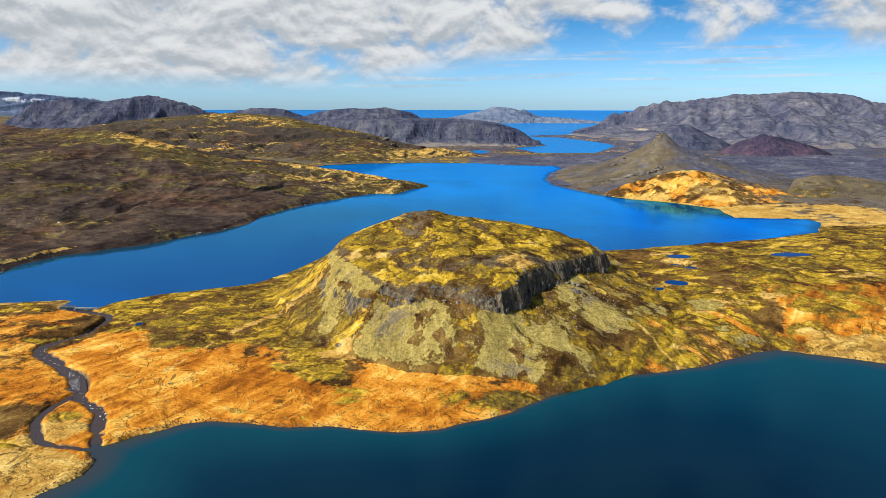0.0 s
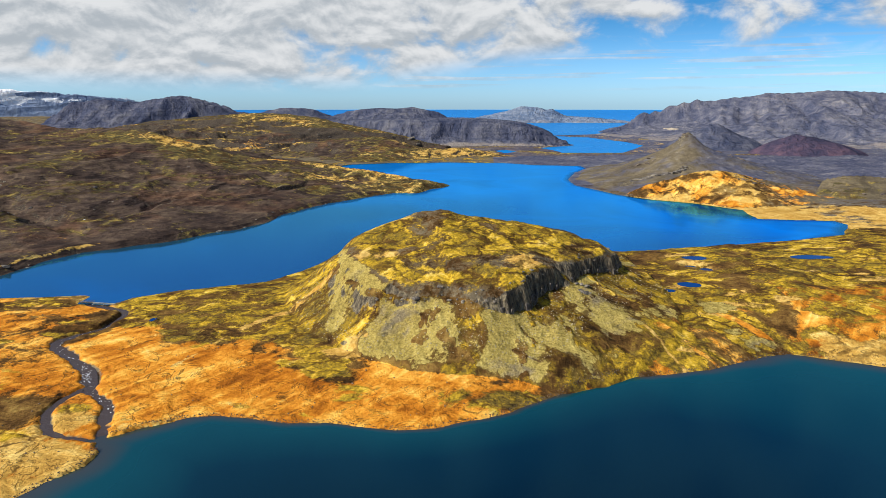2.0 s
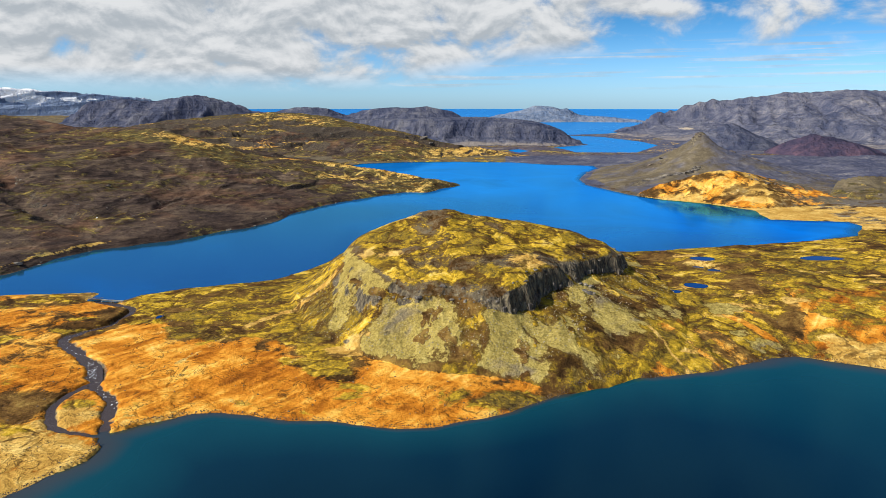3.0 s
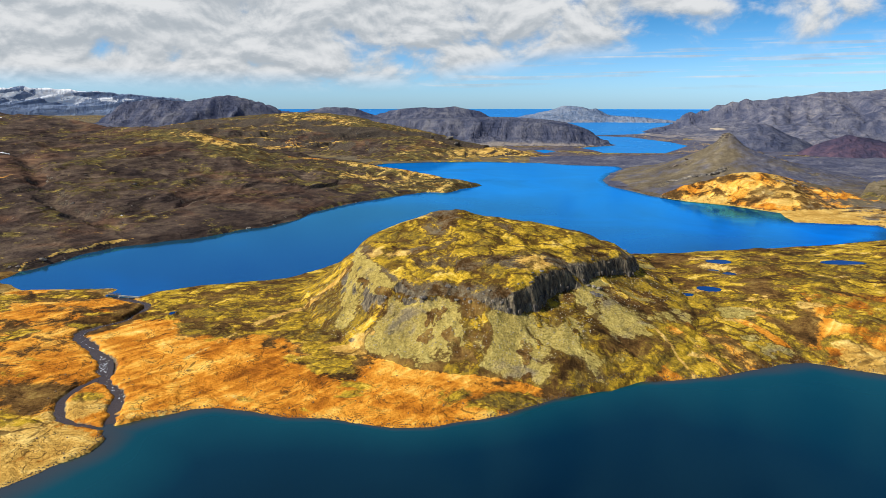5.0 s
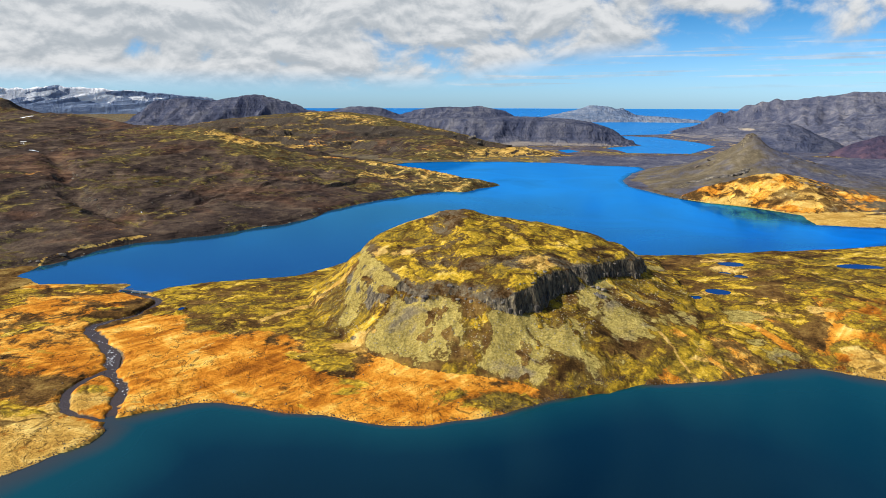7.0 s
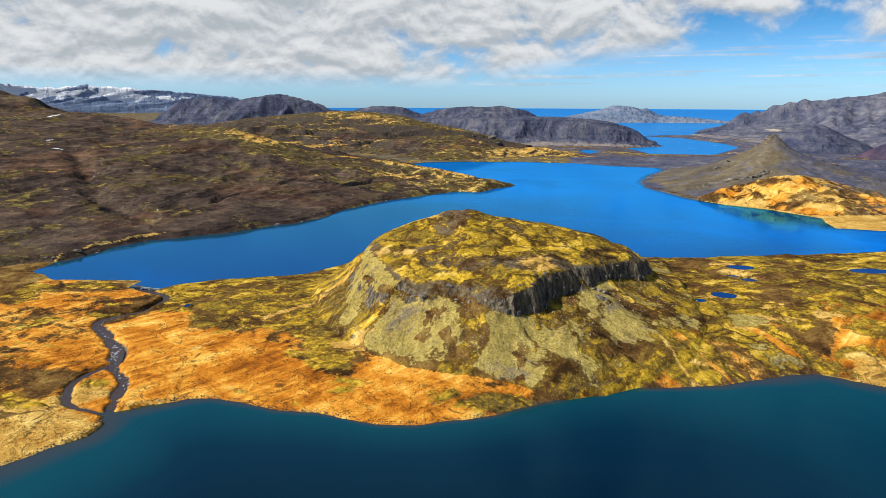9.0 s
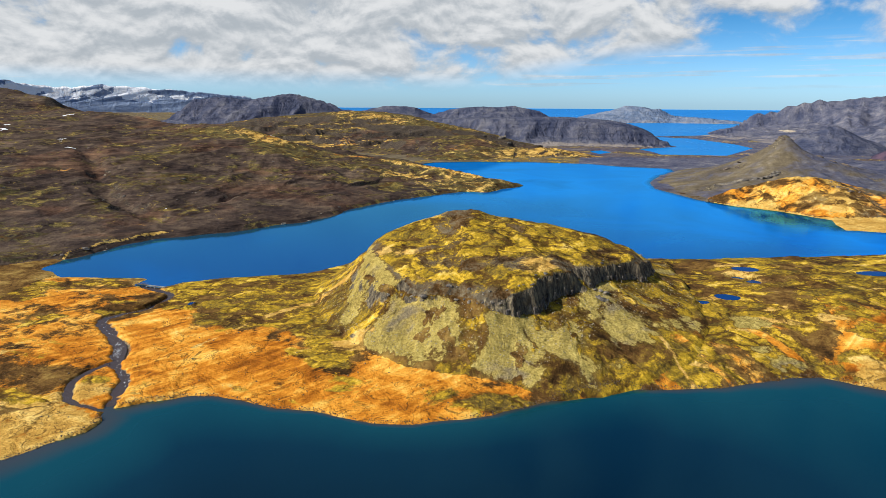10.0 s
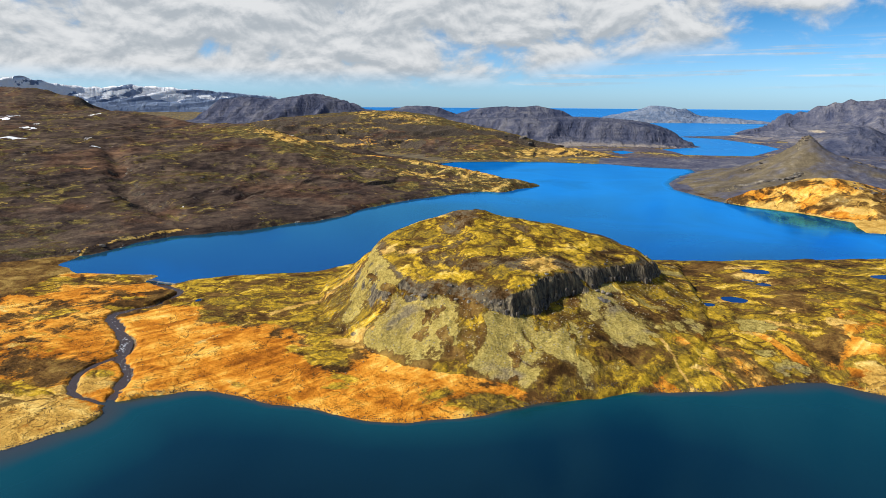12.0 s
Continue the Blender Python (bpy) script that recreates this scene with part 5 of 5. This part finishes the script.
ribbon("stream_arm", FLOW_ARM, lambda x, y: flow_level(x, y) - 0.01, STREAM_WATER, "narrow dark side arm of the stream")


def pool(x, y, a, b, level):
    bm = bmesh.new()
    ring = []
    for k in range(28):
        t = 2 * math.pi * k / 28
        r = 1.12 + 0.10 * math.sin(3 * t + x)
        ring.append(bm.verts.new((a * r * math.cos(t), b * r * math.sin(t), 0)))
    bm.faces.new(ring)
    me = bpy.data.meshes.new("pool")
    bm.to_mesh(me)
    bm.free()
    me.materials.append(POND_WATER)
    ob = tagged(new("pool", me), "small blue moorland pool among moss", "pool", group="pools on the moor", kind="structure")
    ob.location = (x, y, level)


for row in POOLS:
    pool(*row)


def part(name, bm, mat, parent, label=""):
    """Links a bmesh as one mesh object under a thing or a part."""
    me = bpy.data.meshes.new(name)
    bm.to_mesh(me)
    bm.free()
    me.materials.append(mat)
    ob = new(name, me)
    ob.parent = parent
    return tagged(ob, label) if label else ob


def box(sx, sy, sz, at=(0, 0, 0), bevel=0.03):
    bm = bmesh.new()
    bmesh.ops.create_cube(bm, size=1, matrix=Matrix.Translation(at) @ Matrix.Diagonal((sx, sy, sz, 1)))
    bmesh.ops.bevel(bm, geom=bm.edges[:], offset=bevel, segments=1, affect="EDGES")
    return bm


# ---- the weir and its footbridge at the far lake's outlet ----


def footbridge(x, y, z, turn):
    top = tagged(new("footbridge"), "small dark timber footbridge over the lake's outlet", "footbridge")
    top.matrix_world = pose(x, y, z, 0, 0, turn)
    for k in range(9):
        part("plank", box(0.95, 1.6, 0.10, (-4.0 + k, 0, 1.25)), TIMBER, top)
    for s in (-0.6, 0.6):
        part("beam", box(9.0, 0.22, 0.30, (0, s, 1.05)), TIMBER, top)
    for px in (-4.2, -1.4, 1.4, 4.2):
        for s in (-0.75, 0.75):
            part("post", box(0.16, 0.16, 3.6, (px, s, 0.5)), TIMBER, top)
    for s in (-0.75, 0.75):
        part("handrail", box(9.0, 0.12, 0.14, (0, s, 2.25)), TIMBER, top)


def weir_wall(x, y, z, turn):
    top = tagged(new("weir_wall"), "low stained concrete weir wall along the lake's edge", "weir")
    top.matrix_world = pose(x, y, z, 0, 0, turn)
    part("wall", box(14.0, 0.6, 2.6, (0, 0, -0.5), 0.06), CONCRETE, top)
    part("coping", box(14.2, 0.9, 0.18, (0, 0, 0.89), 0.04), CONCRETE, top)
    for px in (-6.6, 0, 6.6):
        part("buttress", box(0.6, 1.3, 2.2, (px, -0.7, -0.8), 0.08), CONCRETE, top)


footbridge(-220, 353, 3.8, -6)
weir_wall(-208.5, 351.2, 4.3, -5)


# ---- crags, boulders and stones ----


def lump(seed, flat=0.7, cuts=1):
    """An angular stone."""
    rnd = random.Random(seed)
    bm = bmesh.new()
    bmesh.ops.create_icosphere(bm, subdivisions=cuts, radius=1)
    for v in bm.verts:
        v.co *= rnd.uniform(0.72, 1.18)
        v.co.z *= flat
    me = bpy.data.meshes.new("stone")
    bm.to_mesh(me)
    bm.free()
    return me


def column_mesh(seed):
    """A basalt column: six uneven sides, a broken top."""
    rnd = random.Random(seed)
    bm = bmesh.new()
    low, high = [], []
    for k in range(6):
        t = math.pi / 3 * k + rnd.uniform(-0.2, 0.2)
        r = rnd.uniform(0.8, 1.15)
        low.append(bm.verts.new((r * 1.15 * math.cos(t), r * 1.15 * math.sin(t), -0.35)))
        high.append(bm.verts.new((r * math.cos(t), r * math.sin(t), 1 + rnd.uniform(-0.09, 0.09))))
    peak = bm.verts.new((rnd.uniform(-0.3, 0.3), rnd.uniform(-0.3, 0.3), 1.06))
    for k in range(6):
        bm.faces.new((low[k], low[(k + 1) % 6], high[(k + 1) % 6], high[k]))
        bm.faces.new((high[k], high[(k + 1) % 6], peak))
    bm.faces.new(low[::-1])
    me = bpy.data.meshes.new("rock_column")
    bm.to_mesh(me)
    bm.free()
    me.materials.append(BASALT)
    return me


def height_at(x, y):
    """Height of the finished ground at one place, from the sheet's nearest grid place."""
    r, t = math.hypot(x - 35, y), math.degrees(math.atan2(x - 35, y))
    i = int(np.argmin(np.abs(RING_R - r)))
    j = int(np.argmin(np.abs(TURN_A - t)))
    return float(S["z"][i, j])


RING_R = np.hypot(S["x"][:, 0] - 35, S["y"][:, 0])
TURN_A = np.degrees(np.arctan2(S["x"][20] - 35, S["y"][20]))


def crags():
    """Columns standing out of the hill's crag, thickest where it is steepest."""
    rnd = random.Random(5)
    meshes = [column_mesh(k) for k in range(9)]
    edge = S["hill"]["edge"]
    steep = slope_of(S["z"], S["x"], S["y"])
    ok = np.argwhere((edge > -2.2) & (edge < -0.4) & (steep > 1.2) & (S["y"] < 392) & (S["x"] > 8) & (S["part_of"] == 1))
    order = list(range(len(ok)))
    rnd.shuffle(order)
    taken = []
    for o in order:
        i, j = ok[o]
        x, y = S["x"][i, j], S["y"][i, j]
        if any((x - a) ** 2 + (y - b) ** 2 < (3.2 if x > 22 else 7.0) for a, b in taken):
            continue
        taken.append((x, y))
        ring = S["z"][max(i - 4, 0):i + 5, max(j - 4, 0):j + 5]
        lo, hi = float(ring.min()), float(ring.max())
        ob = new("rock_column", rnd.choice(meshes))
        w = rnd.choice((0.5, 0.6, 0.8, 1.1)) * rnd.uniform(0.8, 1.2)
        ob.parent = hill_ob
        ob.matrix_basis = pose(x, y, lo - 0.5, rnd.uniform(-11, 11), rnd.uniform(-11, 11), rnd.uniform(0, 360)) @ Matrix.Diagonal((w, w, (hi - lo) * rnd.uniform(0.28, 0.50), 1))
        if len(taken) >= 150:
            break


crags()


def scatter(name, places, sizes, mat, label, cat):
    """Stones beyond counting, in one mesh."""
    rnd = random.Random(9)
    shapes = []
    for k in range(6):
        me = lump(40 + k)
        shapes.append((np.array([v.co for v in me.vertices]), np.array([p.vertices for p in me.polygons])))
        bpy.data.meshes.remove(me)
    verts, faces, at = [], [], 0
    for (x, y, z), s in zip(places, sizes):
        v, f = rnd.choice(shapes)
        a = rnd.uniform(0, 6.28)
        c, d = math.cos(a) * s, math.sin(a) * s
        turned = np.stack((v[:, 0] * c - v[:, 1] * d * 0.8, v[:, 0] * d + v[:, 1] * c * 0.8, v[:, 2] * s), 1) + (x, y, z + 0.15 * s)
        verts.append(turned)
        faces.append(f + at)
        at += len(v)
    me = bpy.data.meshes.new(name)
    me.from_pydata(np.concatenate(verts).tolist(), [], np.concatenate(faces).tolist())
    me.materials.append(mat)
    return tagged(new(name, me), label, cat, kind="stuff")


def pick(mask, count, seed, lo, hi):
    rnd = np.random.RandomState(seed)
    ij = np.argwhere(mask)
    ij = ij[rnd.choice(len(ij), min(count, len(ij)), False)]
    jit = rnd.uniform(-0.4, 0.4, (len(ij), 2))
    places = [(S["x"][i, j] + a, S["y"][i, j] + b, S["z"][i, j]) for (i, j), (a, b) in zip(ij, jit)]
    return places, rnd.uniform(0, 1, len(ij)) ** 2.5 * (hi - lo) + lo


view = (np.abs(S["x"]) < 320) & (S["y"] > 150)
scatter("shore_stones", *pick(view & (S["near"] > -0.6) & (S["near"] < 2.2), 3600, 1, 0.09, 0.44), SHORE_STONE, "brown and dark stones along the lake's edge", "stones")
scatter("scree_blocks", *pick(view & (S["part_of"] == 1) & (S["hill"]["edge"] < -2) & (S["hill"]["edge"] > -30) & (S["y"] < 380), 2600, 2, 0.12, 0.5), SCREE_STONE, "grey blocks fallen from the crags", "stones")
scatter("moor_boulders", *pick(view & (S["part_of"] == 0) & (S["near"] > 4) & (S["y"] < 430) & (S["x"] < 260) & (S["bank"] > 3), 900, 3, 0.12, 0.6), SHORE_STONE, "scattered boulders on the moor", "stones")


def stream_stones():
    rnd = random.Random(3)
    meshes = [lump(70 + k, 0.6) for k in range(6)]
    for m in meshes:
        m.materials.append(CONCRETE if m is meshes[0] or m is meshes[3] else BASALT)
    n = 0
    while n < 210:
        k = rnd.choice((4, 5, 6, 6, 7, 7, 8, 8, 9, 9, 9, 10, 10, 11, 11, 12))
        (ax, ay, aw), (bx, by, bw) = STREAM[k], STREAM[k + 1]
        f = rnd.random()
        x, y = ax + (bx - ax) * f + rnd.uniform(-0.4, 0.4) * aw, ay + (by - ay) * f + rnd.uniform(-0.4, 0.4) * aw
        ob = tagged(new("stream_stone", rnd.choice(meshes)), "wet stone in the stream's rapids", "stone", group="stones in the stream")
        s = rnd.uniform(0.2, 0.6)
        ob.matrix_basis = pose(x, y, height_at(x, y) + 0.1 * s + 0.25, 0, 0, rnd.uniform(0, 360)) @ Matrix.Diagonal((s, s * rnd.uniform(0.6, 1), s, 1))
        n += 1


stream_stones()


# ---- white water in the rapids ----


def flake(seed):
    rnd = random.Random(seed)
    bm = bmesh.new()
    ring = [bm.verts.new((math.cos(k * 0.785) * rnd.uniform(0.5, 1.2), math.sin(k * 0.785) * rnd.uniform(0.25, 0.6), 0)) for k in range(8)]
    top = bm.verts.new((0, 0, 0.12))
    for k in range(8):
        bm.faces.new((ring[k], ring[(k + 1) % 8], top))
    me = bpy.data.meshes.new("white_water")
    bm.to_mesh(me)
    bm.free()
    me.materials.append(WHITE_WATER)
    return me


def rapids():
    rnd = random.Random(12)
    shapes = [flake(k) for k in range(5)]
    for k, f, n in ((8, 0.5, 7), (9, 0.05, 12), (9, 0.4, 8), (6, 0.6, 4), (11, 0.4, 5), (7, 0.5, 4), (12, 0.3, 3)):
        (ax, ay, aw), (bx, by, bw) = STREAM[k], STREAM[k + 1]
        for _ in range(n):
            g = min(max(f + rnd.uniform(-0.3, 0.3), 0), 1)
            x, y = ax + (bx - ax) * g + rnd.uniform(-0.3, 0.3) * aw, ay + (by - ay) * g + rnd.uniform(-0.3, 0.3) * aw
            ob = tagged(new("white_water", rnd.choice(shapes)), "white water breaking over stones in the stream", "white water", group="white water in the rapids", kind="structure")
            s = rnd.uniform(0.25, 0.75)
            ob.matrix_basis = pose(x, y, float(stream_level(np.array(x), np.array(y))) + 0.04, 0, 0, rnd.uniform(40, 130)) @ Matrix.Diagonal((s, s, 1, 1))


rapids()


# ---- old snow and outcrops on the slopes ----


def snow_patch(x, y, a, b, turn):
    """White cover on the slope, snow or the waterfall: the ground's own faces inside a ragged oval, half a metre up."""
    c, s = math.cos(radians(turn)), math.sin(radians(turn))
    box_at = np.where((np.abs(S["x"] - x) < 60) & (np.abs(S["y"] - y) < 60))
    px, py = S["x"][box_at], S["y"][box_at]
    dx, dy = px - x, py - y
    u, v = (dx * c + dy * s) / a, (-dx * s + dy * c) / b
    inner = np.zeros(S["x"].shape, bool)
    inner[box_at] = u * u + v * v + 0.9 * fbm(px, py, max(a, b) * 0.7, 3, 60) < 0.8
    hit = inner.reshape(-1)[QUADS].all(1)
    if not hit.any():
        return
    lifted = POINTS + np.array((0, 0, 0.5))
    ob = grid_mesh("snow_patch", lifted, QUADS[hit], [SNOW])
    ob.parent = MASS_OBS["dark_moorland_hillside"]
    tagged(ob, "white patch, old snow or the ravine's waterfall")


# the narrow oval at (-351, 566) is the ravine's waterfall, the rest snow
for row in ((-872, 857, 38, 16, 15), (-850, 845, 12, 5, 0), (-1032, 1196, 18, 14, -40), (-1244, 1175, 36, 14, 10), (-1190, 1120, 26, 10, 0), (-1255, 1140, 30, 9, 10),
            (-985, 980, 20, 9, 10), (-960, 960, 14, 6, 0), (-1047, 1064, 16, 7, 20), (-713, 847, 7, 14, -20), (-794, 920, 6, 12, 0), (-760, 880, 5, 7, 0),
            (-475, 1024, 9, 16, 30), (-462, 1005, 5, 6, 0), (-351, 566, 2.2, 7, -30), (-1120, 1230, 20, 8, 30), (-905, 890, 9, 5, 10)):
    snow_patch(*row)


def outcrops(parent, mask, count, lo, hi, seed, mat=BASALT, flat=0.75):
    """Rocks breaking through a slope, each a part of its hill."""
    rnd = random.Random(seed)
    shapes = [lump(seed * 10 + k, flat, 2) for k in range(5)]
    for m in shapes:
        m.materials.append(mat)
    ij = np.argwhere(mask)
    if not len(ij):
        return
    for _ in range(count):
        i, j = ij[rnd.randrange(len(ij))]
        p = POINTS[i * N_TURN + j]
        ob = new("outcrop", rnd.choice(shapes))
        s = lo + (hi - lo) * rnd.random() ** 2
        ob.parent = parent
        ob.matrix_basis = pose(p[0], p[1], p[2] - 0.1 * s, rnd.uniform(-20, 20), rnd.uniform(-20, 20), rnd.uniform(0, 360)) @ Matrix.Diagonal((s * rnd.uniform(0.8, 1.8), s, s * rnd.uniform(0.5, 1.0), 1))


def of(name):
    return S["part_of"] == 2 + MASS_NAMES.index(name)


CONE_ROCK = stone_material("brown_lava_rock", (0.035, 0.028, 0.026), (0.10, 0.078, 0.062), (0.22, 0.17, 0.12), 0.5)
X, Y, Z = S["x"], S["y"], S["z"]
cone_ob, bluff_ob = MASS_OBS["volcanic_cone"], MASS_OBS["sandstone_bluff"]
outcrops(cone_ob, of("volcanic_cone") & (Z > 66), 16, 1.0, 3.6, 21, CONE_ROCK)
outcrops(cone_ob, of("volcanic_cone") & (np.abs(X - 400) < 34) & (np.abs(Y - 1058) < 26), 46, 1.5, 5.5, 22, CONE_ROCK)
outcrops(cone_ob, of("volcanic_cone") & (np.abs(X - 250) < 30) & (np.abs(Y - 1020) < 14) & (Z > 22), 14, 1.0, 3.0, 23, CONE_ROCK)
outcrops(cone_ob, of("volcanic_cone") & (np.abs(Y - 930 - 0.35 * (X - 250)) < 4) & (X > 215) & (X < 300), 70, 2.0, 5.5, 24, BASALT, 0.6)
outcrops(bluff_ob, of("sandstone_bluff") & (X > 322) & (X < 352) & (Z > 24), 26, 0.8, 2.6, 25, CONE_ROCK)
outcrops(MASS_OBS["lava_mound"], of("lava_mound"), 40, 1.0, 3.5, 26, CONE_ROCK)
slope_all = slope_of(Z, X, Y)
outcrops(MASS_OBS["dark_moorland_hillside"], of("dark_moorland_hillside") & (slope_all > 0.45) & (Y < 1300) & (X > -1200), 90, 0.8, 2.6, 27)
outcrops(MASS_OBS["olive_plateau"], of("olive_plateau") & (slope_all > 0.42), 60, 2.5, 8.0, 28, BASALT, 0.9)
outcrops(hill_ob, (S["part_of"] == 1) & (np.abs(X - 64) < 4) & (np.abs(Y - 333) < 4), 7, 0.9, 2.2, 29)
outcrops(hill_ob, (S["part_of"] == 1) & (S["hill"]["edge"] > 0.5) & (S["hill"]["edge"] < 7) & (X > -20) & (Y < 385), 36, 0.4, 1.3, 30)
outcrops(hill_ob, (S["part_of"] == 1) & (S["hill"]["edge"] > -2.6) & (S["hill"]["edge"] < 0.6) & (X > -34) & (X < 24) & (Y < 330), 24, 0.4, 1.2, 31, BASALT, 1.1)
outcrops(hill_ob, (S["part_of"] == 1) & (S["hill"]["edge"] > -5) & (S["hill"]["edge"] < 1.0) & (X < -34) & (Y < 372), 14, 0.3, 0.9, 32, BASALT, 1.0)
